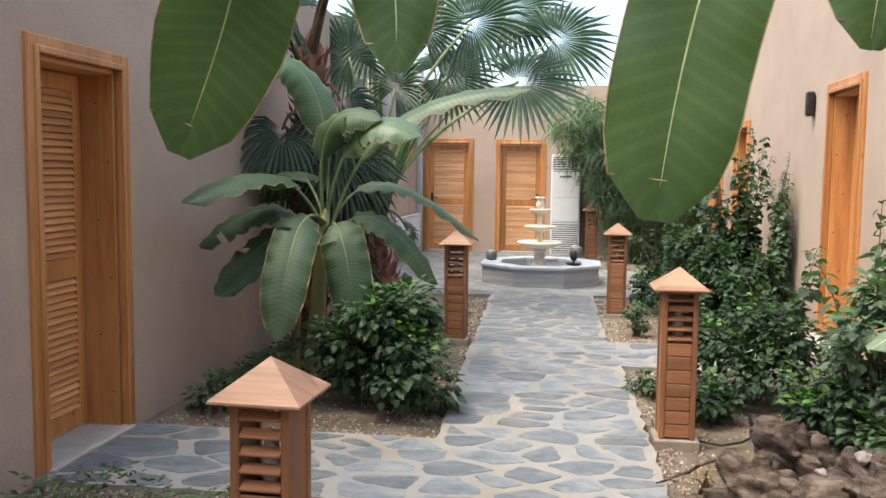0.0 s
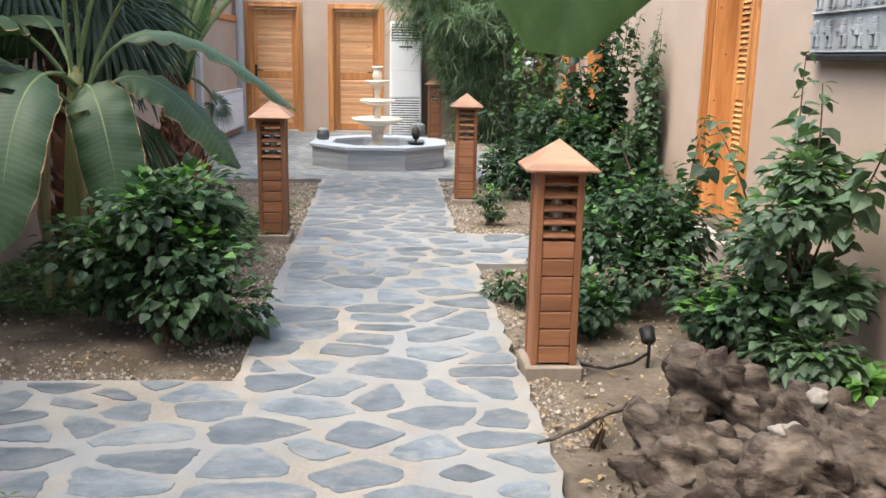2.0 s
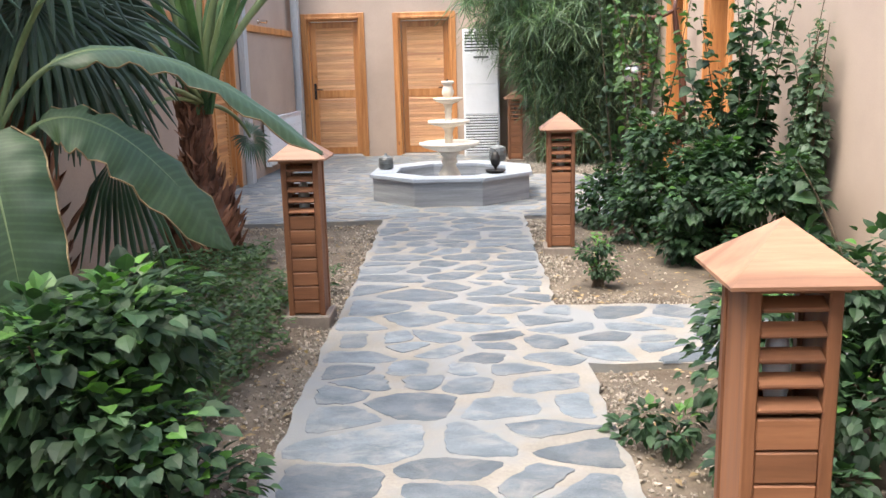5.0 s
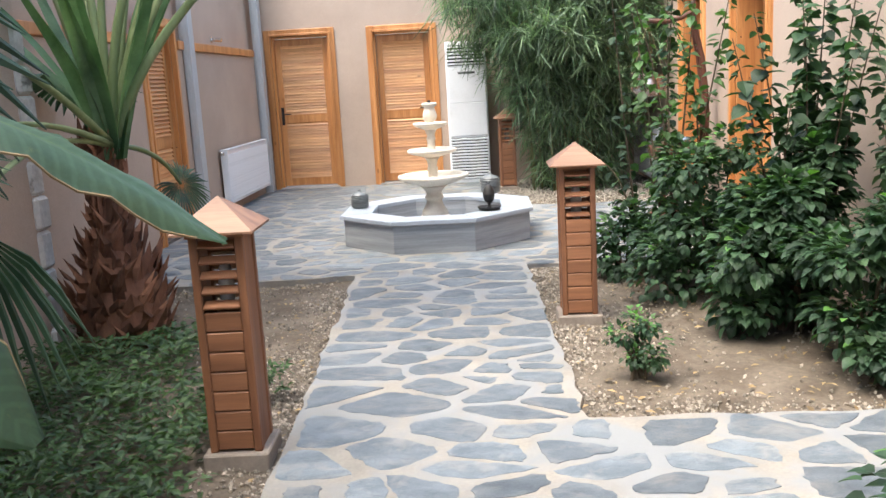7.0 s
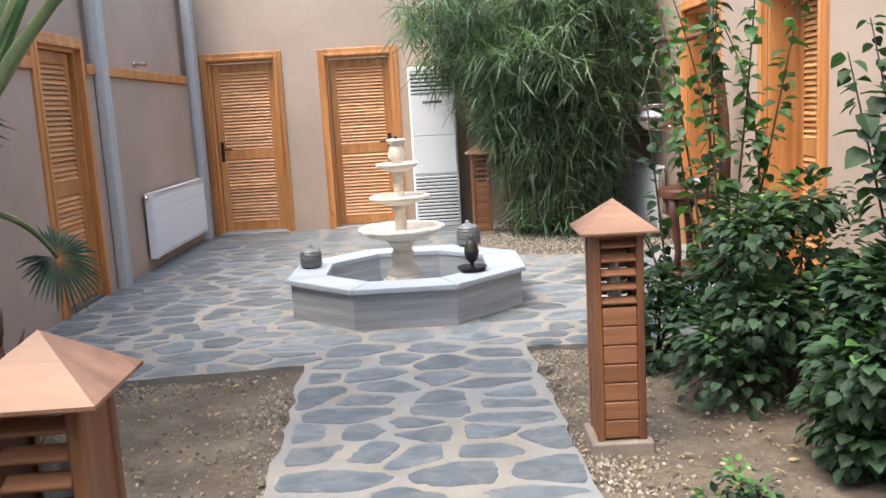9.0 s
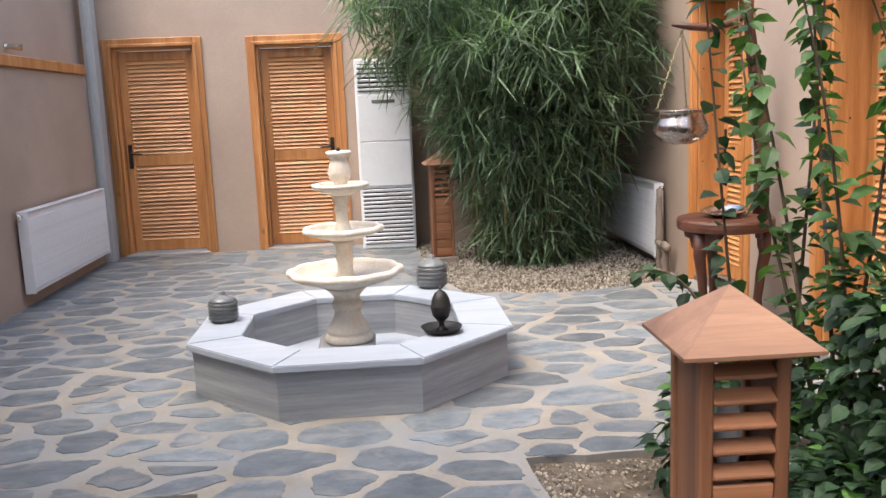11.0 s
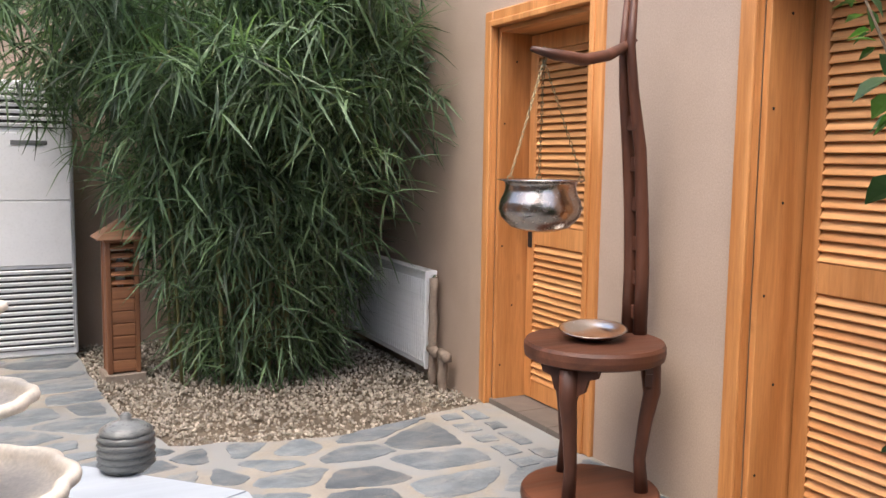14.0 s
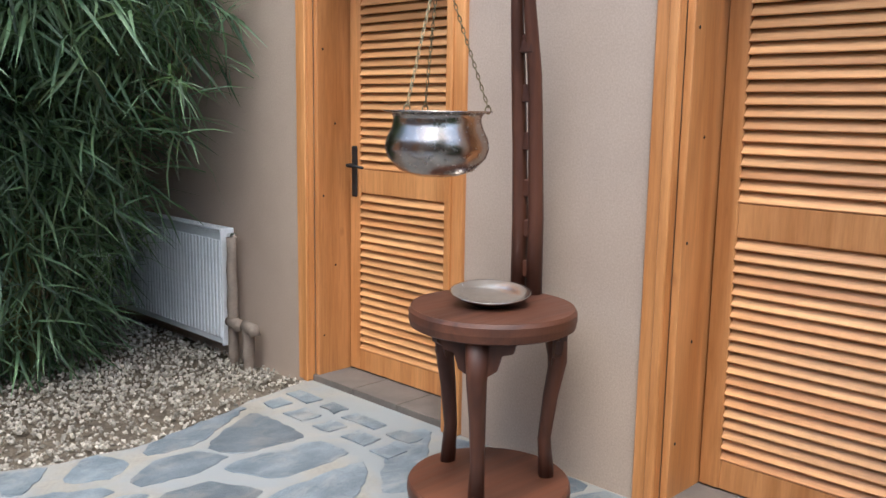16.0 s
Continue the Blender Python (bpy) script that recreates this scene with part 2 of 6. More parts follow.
BANANA_PALE = foliage("banana_leaf_pale", (0.06, 0.115, 0.058), (0.105, 0.17, 0.09), vein=(1.14, 1.12, 1.16), thru=0.22, rough=0.45, lo=0.8, hi=1.2, scale=1.5)
BANANA_DULL = foliage("banana_leaf_shaded", (0.027, 0.057, 0.024), (0.05, 0.09, 0.036), vein=(1.2, 1.18, 1.2), thru=0.2, rough=0.55, lo=0.8, hi=1.25, scale=1.5)
MIDRIB_DULL = surface("young_leaf_midrib", (0.1, 0.15, 0.06), (0.17, 0.23, 0.1), 5, 60, rough=0.6, relief=0.15)
MIDRIB = surface("leaf_midrib", (0.24, 0.32, 0.12), (0.36, 0.42, 0.2), 5, 60, rough=0.5, relief=0.15)
PALM = foliage("palm_frond", (0.03, 0.065, 0.037), (0.07, 0.12, 0.07), thru=0.25, rough=0.45, scale=2.0)
PALM_DARK = foliage("palm_frond_dark", (0.022, 0.045, 0.03), (0.05, 0.085, 0.055), thru=0.2, rough=0.5, scale=2.0)
PETIOLE = surface("palm_petiole", (0.12, 0.16, 0.06), (0.3, 0.36, 0.18), 5, 50, stretch=(1, 1, 0.2), rough=0.5, relief=0.2)
SHRUB = foliage("shrub_leaf", (0.022, 0.056, 0.026), (0.052, 0.1, 0.04), rough=0.6, lo=0.45, hi=1.4)
SHRUB_FRESH = foliage("fresh_shoot_leaf", (0.08, 0.19, 0.04), (0.13, 0.27, 0.06))
SHOOT = foliage("tall_shoot_leaf", (0.05, 0.115, 0.032), (0.095, 0.18, 0.05))
SHRUB_GREY = foliage("grey_green_leaf", (0.06, 0.105, 0.06), (0.12, 0.18, 0.105))
BAMBOO = foliage("bamboo_leaf", (0.066, 0.114, 0.061), (0.155, 0.222, 0.122), thru=0.3, rough=0.42, lo=0.3, hi=1.8)
COVER = foliage("ground_cover_leaf", (0.035, 0.075, 0.022), (0.075, 0.13, 0.04))
DRY_LEAF = foliage("dry_leaf", (0.2, 0.13, 0.06), (0.36, 0.26, 0.14), thru=0.15, rough=0.8)


# ---- mesh building ----
class Geo:
    """Collects vertices and faces for one mesh."""

    def __init__(self):
        self.v, self.f = [], []

    def add(self, verts, faces, m=None):
        n = len(self.v)
        self.v += [tuple(m @ Vector(p)) if m else tuple(p) for p in verts]
        self.f += [tuple(i + n for i in f) for f in faces]
        return self

    def box(self, x0, x1, y0, y1, z0, z1, m=None, bevel=0.0):
        if bevel:
            bm = bmesh.new()
            bmesh.ops.create_cube(bm, size=1)
            bmesh.ops.transform(bm, matrix=Matrix.LocRotScale(((x0 + x1) / 2, (y0 + y1) / 2, (z0 + z1) / 2), None, (x1 - x0, y1 - y0, z1 - z0)), verts=bm.verts)
            bmesh.ops.bevel(bm, geom=bm.edges[:], offset=bevel, segments=1, affect="EDGES")
            bm.verts.index_update()
            self.add([v.co[:] for v in bm.verts], [[v.index for v in f.verts] for f in bm.faces], m)
            bm.free()
            return self
        vs = [(x, y, z) for z in (z0, z1) for y in (y0, y1) for x in (x0, x1)]
        return self.add(vs, [(0, 2, 3, 1), (4, 5, 7, 6), (0, 1, 5, 4), (2, 6, 7, 3), (0, 4, 6, 2), (1, 3, 7, 5)], m)

    def lathe(self, profile, seg=24, m=None, wave=None):
        """profile: (radius, z) from bottom to top. wave(angle, k): factor on the radius."""
        vs, fs = [], []
        for k, (r, z) in enumerate(profile):
            for i in range(seg):
                a = 2 * math.pi * i / seg
                q = r * (wave(a, k) if wave else 1)
                vs.append((q * math.cos(a), q * math.sin(a), z))
        for k in range(len(profile) - 1):
            for i in range(seg):
                j = (i + 1) % seg
                fs.append((k * seg + i, k * seg + j, (k + 1) * seg + j, (k + 1) * seg + i))
        if profile[0][0] > 1e-4:
            fs.append(tuple(reversed(range(seg))))
        if profile[-1][0] > 1e-4:
            fs.append(tuple(range((len(profile) - 1) * seg, len(profile) * seg)))
        return self.add(vs, fs, m)

    def tube(self, pts, radii, seg=8, flat=1.0):
        """A round bar along points; flat squeezes it across."""
        pts = [Vector(p) for p in pts]
        if isinstance(radii, (int, float)):
            radii = [radii] * len(pts)
        vs, fs = [], []
        side = None
        for k, p in enumerate(pts):
            d = (pts[min(k + 1, len(pts) - 1)] - pts[max(k - 1, 0)]).normalized()
            if side is None:
                side = d.cross(Vector((0, 0, 1)) if abs(d.z) < 0.9 else Vector((0, 1, 0))).normalized()
            side = (side - d * side.dot(d)).normalized()
            up = d.cross(side)
            for i in range(seg):
                a = 2 * math.pi * i / seg
                vs.append(p + radii[k] * (math.cos(a) * side + flat * math.sin(a) * up))
        for k in range(len(pts) - 1):
            for i in range(seg):
                j = (i + 1) % seg
                fs.append((k * seg + i, k * seg + j, (k + 1) * seg + j, (k + 1) * seg + i))
        fs.append(tuple(reversed(range(seg))))
        fs.append(tuple(range((len(pts) - 1) * seg, len(pts) * seg)))
        return self.add(vs, fs)

    def prism(self, outline, z0, z1, m=None):
        n = len(outline)
        vs = [(x, y, z0) for x, y in outline] + [(x, y, z1) for x, y in outline]
        fs = [tuple(reversed(range(n))), tuple(range(n, 2 * n))]
        fs += [(i, (i + 1) % n, n + (i + 1) % n, n + i) for i in range(n)]
        return self.add(vs, fs, m)

    def mesh(self, name, mat, smooth=False):
        me = bpy.data.meshes.new(name)
        me.from_pydata(self.v, [], self.f)
        me.materials.append(mat)
        if smooth:
            me.polygons.foreach_set("use_smooth", [True] * len(me.polygons))
        me.update()
        return me


def part(name, geo, mat, parent=None, label="", smooth=False, at=None):
    ob = new(name, geo if isinstance(geo, bpy.types.Mesh) else geo.mesh(name, mat, smooth))
    ob.parent = parent
    if at is not None:
        ob.matrix_basis = at
    return tagged(ob, label) if label else ob


def thing(name, at, label, category, group="", kind=""):
    ob = new(name)
    ob.empty_display_size = 0.1
    ob.matrix_basis = at
    return tagged(ob, label, category, group, kind)


def structure(name, geo, mat, label, category, smooth=False):
    return tagged(part(name, geo, mat, None, "", smooth), label, category, "", "structure")


def wall_geo(u0, u1, h, d0, d1, openings, along):
    """A wall from u0 to u1 with thickness d0..d1 and rectangular openings (a, b, z0, z1) right through it."""
    us = sorted({u0, u1, *[a for o in openings for a in o[:2]]})
    zs = sorted({0.0 - 0.1, h, *[z for o in openings for z in o[2:]]})
    g = Geo()

    def solid(i, k):
        if not (0 <= i < len(us) - 1 and 0 <= k < len(zs) - 1):
            return False
        u, z = (us[i] + us[i + 1]) / 2, (zs[k] + zs[k + 1]) / 2
        return not any(a < u < b and c < z < e for a, b, c, e in openings)

    def p(u, d, z):
        return (u, d, z) if along == "x" else (d, u, z)

    for i in range(len(us) - 1):
        for k in range(len(zs) - 1):
            if not solid(i, k):
                continue
            a, b, c, e = us[i], us[i + 1], zs[k], zs[k + 1]
            g.add([p(a, d0, c), p(b, d0, c), p(b, d0, e), p(a, d0, e)], [(0, 1, 2, 3)])
            g.add([p(a, d1, c), p(b, d1, c), p(b, d1, e), p(a, d1, e)], [(3, 2, 1, 0)])
            for ok, q in ((solid(i - 1, k), [p(a, d0, c), p(a, d0, e), p(a, d1, e), p(a, d1, c)]),
                          (solid(i + 1, k), [p(b, d0, c), p(b, d1, c), p(b, d1, e), p(b, d0, e)]),
                          (solid(i, k - 1), [p(a, d0, c), p(a, d1, c), p(b, d1, c), p(b, d0, c)]),
                          (solid(i, k + 1), [p(a, d0, e), p(b, d0, e), p(b, d1, e), p(a, d1, e)])):
                if not ok:
                    g.add(q, [(0, 1, 2, 3)])
    return g


# ---- large structure ----
WEST, WEST_BACK, EAST, NORTH, SOUTH = -2.368, -2.818, 2.214, 16.16, -3.0
TALL = 3.1
ARCH = 0.085  # width of a door's face frame
DOORS = {  # outer edges of the face frame along the wall, its bottom and top
    "west_front": (3.52, 4.45, 0.0, 2.115), "west_back": (11.9, 12.84, 0.0, 2.06),
    "north_1": (-2.737, -1.782, 0.0, 2.13), "north_2": (-1.358, -0.423, 0.0, 2.115),
    "east_front": (6.5, 7.48, 0.17, 2.245), "east_middle": (10.79, 11.84, 0.0, 2.165), "east_back": (12.65, 13.72, 0.0, 2.165),
}


def hole(key):
    a, b, z0, z1 = DOORS[key]
    return (a + ARCH - 0.01, b - ARCH + 0.01, z0 + (0.0 if z0 else -0.1), z1 - ARCH + 0.01)


structure("wall_west", wall_geo(SOUTH, 9.0, TALL, -3.0, WEST, [hole("west_front")], "y"), PLASTER, "smooth taupe plastered courtyard wall", "wall")
low = wall_geo(9.0, NORTH + 0.4, 1.78, -3.25, WEST_BACK, [(hole("west_back")[0], hole("west_back")[1], -0.1, 1.78)], "y")
structure("wall_west_back", low, PLASTER, "lower taupe plastered wall panel", "wall")
a, b, _, top = hole("west_back")
upper = wall_geo(9.0, NORTH + 0.4, TALL, -3.3, WEST_BACK - 0.06, [(9.0, a, -0.2, 1.785), (a, b, -0.2, top), (b, NORTH + 0.4, -0.2, 1.785)], "y")
structure("wall_west_upper", upper, PLASTER, "upper taupe plastered wall set back above the timber cap", "wall")
structure("wall_north", wall_geo(WEST_BACK, EAST, TALL, NORTH, NORTH + 0.4, [hole("north_1"), hole("north_2")], "x"), PLASTER, "taupe plastered end wall with two doors", "wall")
structure("wall_east", wall_geo(SOUTH, NORTH + 0.4, 3.4, EAST, EAST + 0.5, [hole("east_front"), hole("east_middle"), hole("east_back")], "y"), PLASTER, "peach taupe plastered wall with louvred doors", "wall")
structure("wall_south", wall_geo(-3.0, EAST + 0.5, TALL, SOUTH - 0.4, SOUTH, [], "x"), PLASTER, "taupe plastered wall closing the courtyard", "wall")
cap = Geo()
for y0, y1 in ((9.0, 11.88), (12.86, 13.02), (13.2, 15.78)):
    cap.box(WEST_BACK - 0.06, WEST_BACK + 0.035, y0, y1, 1.785, 1.87, bevel=0.006)
structure("trim", cap, PINE, "orange pine capping rail along the wall", "trim")

# ground: one uneven sheet of sandy soil, flat beyond the walls
xs = [-300, -60, -12, -4, *np.arange(-2.9, 2.3, 0.1), 4, 12, 60, 300]
ys = [-300, -60, -12, -5, *np.arange(-3, 16.3, 0.1), 18, 40, 100, 300]
g = Geo()
for y in ys:
    for x in xs:
        inside = -2.95 < x < 2.3 and -3.1 < y < 16.3
        z = -0.035 + 0.022 * noise.noise((x * 1.3, y * 1.3, 0)) + 0.012 * noise.noise((x * 6, y * 6, 3)) if inside else -0.06
        g.v.append((x, y, z))
W = len(xs)
g.f = [(j * W + i, j * W + i + 1, (j + 1) * W + i + 1, (j + 1) * W + i) for j in range(len(ys) - 1) for i in range(W - 1)]
structure("ground", g, SOIL, "sandy brown garden soil with dry patches", "ground", True)

# pavement: mortar bed, cross paths and the plaza round the fountain
OUTLINE = [(-0.63, SOUTH), (-0.6, 3.52), (WEST, 3.5), (WEST, 4.46), (-0.58, 4.5), (-0.73, 7.7), (-0.86, 10.4), (WEST_BACK, 10.22), (WEST_BACK, NORTH),
           (0.2, NORTH), (0.22, 15.5), (0.3, 14.2), (0.46, 13.6), (1.2, 13.42), (EAST, 13.66), (EAST, 10.55), (0.385, 10.52), (0.465, 7.58),
           (EAST, 7.55), (EAST, 6.58), (0.54, 6.6), (0.63, 4.2), (0.66, SOUTH)]
rng = random.Random(5)


def inside_outline(x, y):
    hit = False
    for (x0, y0), (x1, y1) in zip(OUTLINE, OUTLINE[1:] + OUTLINE[:1]):
        if (y0 > y) != (y1 > y) and x < (x1 - x0) * (y - y0) / (y1 - y0) + x0:
            hit = not hit
    return hit


def outline_gap(x, y):
    best = 9.0
    for (x0, y0), (x1, y1) in zip(OUTLINE, OUTLINE[1:] + OUTLINE[:1]):
        dx, dy = x1 - x0, y1 - y0
        s = max(0, min(1, ((x - x0) * dx + (y - y0) * dy) / (dx * dx + dy * dy)))
        best = min(best, math.hypot(x - x0 - s * dx, y - y0 - s * dy))
    return best


def ragged(outline, step=0.12, amount=0.018):
    out = []
    for (x0, y0), (x1, y1) in zip(outline, outline[1:] + outline[:1]):
        n = max(1, int(math.hypot(x1 - x0, y1 - y0) / step))
        wall = (x0 == x1 and x0 in (WEST, WEST_BACK, EAST)) or (y0 == y1 and y0 in (NORTH, SOUTH))
        for k in range(n):
            s = k / n
            j = 0 if wall or k == 0 else amount
            out.append((x0 + s * (x1 - x0) + rng.uniform(-j, j), y0 + s * (y1 - y0) + rng.uniform(-j, j)))
    return out


bm = bmesh.new()
rim = ragged(OUTLINE)
face = bm.faces.new([bm.verts.new((x, y, 0.0)) for x, y in rim])
if face.normal.z < 0:
    face.normal_flip()
side = bmesh.ops.extrude_face_region(bm, geom=[face])
bmesh.ops.translate(bm, vec=(0, 0, -0.09), verts=[v for v in side["geom"] if isinstance(v, bmesh.types.BMVert)])
bmesh.ops.triangulate(bm, faces=[f for f in bm.faces if len(f.verts) > 4])
bmesh.ops.recalc_face_normals(bm, faces=bm.faces[:])
me = bpy.data.meshes.new("pavement")
bm.to_mesh(me)
bm.free()
me.materials.append(MORTAR)
PAVEMENT = tagged(new("pavement", me), "crazy paving of grey slate in pale mortar", "pavement", "", "structure")


# ---- doors ----
def slat_mesh(width):
    """One louvre blade: a thin board with rounded front edge, tilted."""
    m = pose(0, 0, 0, 57)
    g = Geo().box(-width / 2, width / 2, -0.0218, 0.0218, -0.0038, 0.0038, m, bevel=0.0022)
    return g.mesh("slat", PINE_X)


def make_door(name, key, at, depth, label, handle="left", sill=None):
    """A louvred door in its frame. Local x runs along the wall, y goes into it, z up from the frame's foot; x is centred."""
    a, b, z0, z1 = DOORS[key]
    w, h = b - a, z1 - z0
    door = thing(name, at, label, "door", "louvred courtyard doors", "structure")
    fw = w / 2
    frame_geo = Geo()
    for s in (-1, 1):
        x0, x1 = sorted((s * fw, s * (fw - ARCH)))
        frame_geo.box(x0, x1, -0.022, 0.02, 0, h, bevel=0.006)
        xa, xb = sorted((s * (fw - ARCH - 0.002), s * (fw - ARCH * 0.62)))
        frame_geo.box(xa, xb, -0.034, -0.018, 0, h - ARCH * 0.6, bevel=0.005)
    frame_geo.box(-fw + ARCH, fw - ARCH, -0.022, 0.02, h - ARCH, h, bevel=0.006)
    frame_geo.box(-fw + ARCH, fw - ARCH, -0.034, -0.018, h - ARCH - 0.002, h - ARCH * 0.62, bevel=0.005)
    part("face_frame", frame_geo, PINE, door)
    iw, ih = fw - ARCH, h - ARCH
    for s in (-1, 1):
        x0, x1 = sorted((s * iw, s * (iw - 0.028)))
        part("jamb", Geo().box(x0, x1, 0.018, depth + 0.06, 0, ih, bevel=0.003), PINE, door)
    for s in (-1, 1):
        for k in range(6):
            zz = 0.22 + k * (ih - 0.4) / 5
            part("screw", Geo().lathe([(0.006, 0), (0.005, 0.0012), (0.0, 0.0015)], 8, Matrix.Translation((s * (iw - 0.0283), 0.05 + 0.07 * (k % 2) * min(1, depth / 0.2), zz)) @ pose(0, 0, 0, 0, -90 * s)), IRON, door)
    part("head_jamb", Geo().box(-iw + 0.028, iw - 0.028, 0.018, depth + 0.06, ih - 0.028, ih, bevel=0.003), PINE_X, door)
    lw, lh, foot = iw - 0.034, ih - 0.034, 0.035
    core = Geo()
    stile, rail = 0.075, 0.09
    mid = foot + (lh - foot) * 0.432
    for s in (-1, 1):
        x0, x1 = sorted((s * lw, s * (lw - stile)))
        core.box(x0, x1, depth, depth + 0.03, foot, lh, bevel=0.004)
    for c, e in ((foot, foot + 0.105), (mid, mid + 0.115), (lh - rail, lh)):
        core.box(-lw + stile, lw - stile, depth + 0.001, depth + 0.029, c, e, bevel=0.004)
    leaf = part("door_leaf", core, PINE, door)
    # added dark sheet that paints the shade between the slats
    part("back_board", Geo().box(-lw, lw, depth + 0.034, depth + 0.046, foot, lh), SHADE_BOARD, leaf)
    blade = slat_mesh(2 * (lw - stile) + 0.004)
    for c, e in ((foot + 0.105, mid), (mid + 0.115, lh - rail)):
        n = int((e - c) / 0.0375)
        for k in range(n):
            part("slat", blade, None, leaf, at=Matrix.Translation((0, depth + 0.012, c + (k + 0.5) * (e - c) / n)))
    if handle:
        s = -1 if handle == "left" else 1
        hx, hz = s * (lw - stile * 0.5), mid + 0.1
        plate = Geo().box(hx - 0.02, hx + 0.02, depth - 0.008, depth + 0.002, hz - 0.12, hz + 0.12, bevel=0.006)
        pl = part("handle_plate", plate, IRON, door, "black iron handle plate")
        lever = Geo().tube([(hx, depth - 0.004, hz + 0.03), (hx, depth - 0.05, hz + 0.03), (hx - s * 0.02, depth - 0.06, hz + 0.03), (hx - s * 0.12, depth - 0.055, hz + 0.025)], [0.009, 0.008, 0.009, 0.007])
        part("lever", lever, IRON, pl, smooth=True)
    if sill == "concrete":
        part("threshold", Geo().box(-iw - 0.02, iw + 0.02, -0.06, depth + 0.1, -0.05, 0.02, bevel=0.006), CONCRETE, door, "worn concrete threshold")
    else:
        for k in range(3):
            x0 = -iw + 2 * iw * k / 3
            part("threshold_tile", Geo().box(x0 + 0.002, x0 + 2 * iw / 3 - 0.002, 0.0, depth + 0.1, -0.04, 0.03, bevel=0.002), TILE, door, "dark brown threshold tile")
    return door


def wall_pose(side, key):
    a, b, z0, _ = DOORS[key]
    c = (a + b) / 2
    return {"north": pose(c, NORTH, z0), "east": pose(EAST, c, z0, 0, 0, -90), "west": pose(WEST, c, z0, 0, 0, 90), "west_back": pose(WEST_BACK, c, z0, 0, 0, 90)}[side]


make_door("door_1", "west_front", wall_pose("west", "west_front"), 0.21, "closed orange pine louvred door set deep in its frame", "", "concrete")
make_door("door_2", "west_back", wall_pose("west_back", "west_back"), 0.06, "orange pine louvred door beside a grey steel post", "")
make_door("door_3", "north_1", wall_pose("north", "north_1"), 0.09, "closed orange pine louvred door beside a corner post", "left", "concrete")
make_door("door_4", "north_2", wall_pose("north", "north_2"), 0.09, "closed orange pine louvred door partly behind bamboo", "right", "concrete")
make_door("door_5", "east_front", wall_pose("east", "east_front"), 0.17, "orange pine louvred door above a stone step", "right")
make_door("door_6", "east_middle", wall_pose("east", "east_middle"), 0.22, "closed orange pine louvred door in a deep frame", "right")
make_door("door_7", "east_back", wall_pose("east", "east_back"), 0.205, "closed orange pine louvred door behind the hanging pot", "left")
step = Geo().box(1.92, EAST, 6.52, 7.46, -0.05, 0.17, bevel=0.012)
tagged(part("door_step", step, CONCRETE), "grey concrete step under a raised door", "step", "", "structure")

# steel posts on the west side
post = Geo()
post.box(-0.05, 0.05, -0.055, 0.055, -0.05, TALL + 0.3, bevel=0.006)
post.box(-0.02, 0.055, -0.075, 0.075, -0.05, TALL + 0.3, bevel=0.004)
p1 = part("steel_post", post, STEEL_GREY, None, "", at=pose(WEST_BACK + 0.03, 13.11, 0))
tagged(p1, "pale grey painted steel column standing at the wall", "column", "steel columns", "structure")
tagged(copy_thing(p1, pose(WEST_BACK + 0.05, 15.92, 0)), "pale grey painted steel column in the corner", "column")

# rough whitewashed stone quoin where the west wall steps back
rng = random.Random(3)
quoin = thing("stone_quoin", pose(WEST - 0.03, 9.0, 0), "whitewashed rough stone corner strip of a wall", "stone column", "", "structure")
z = -0.05
while z < 1.72:
    hh = rng.uniform(0.11, 0.24)
    g = Geo().box(-0.1, 0.045 + rng.uniform(0, 0.015), -0.07 - rng.uniform(0, 0.02), 0.05 + rng.uniform(0, 0.02), z + 0.006, min(z + hh, 1.76), bevel=0.018)
    part("stone", g, STONE_PAINT, quoin)
    z += hh


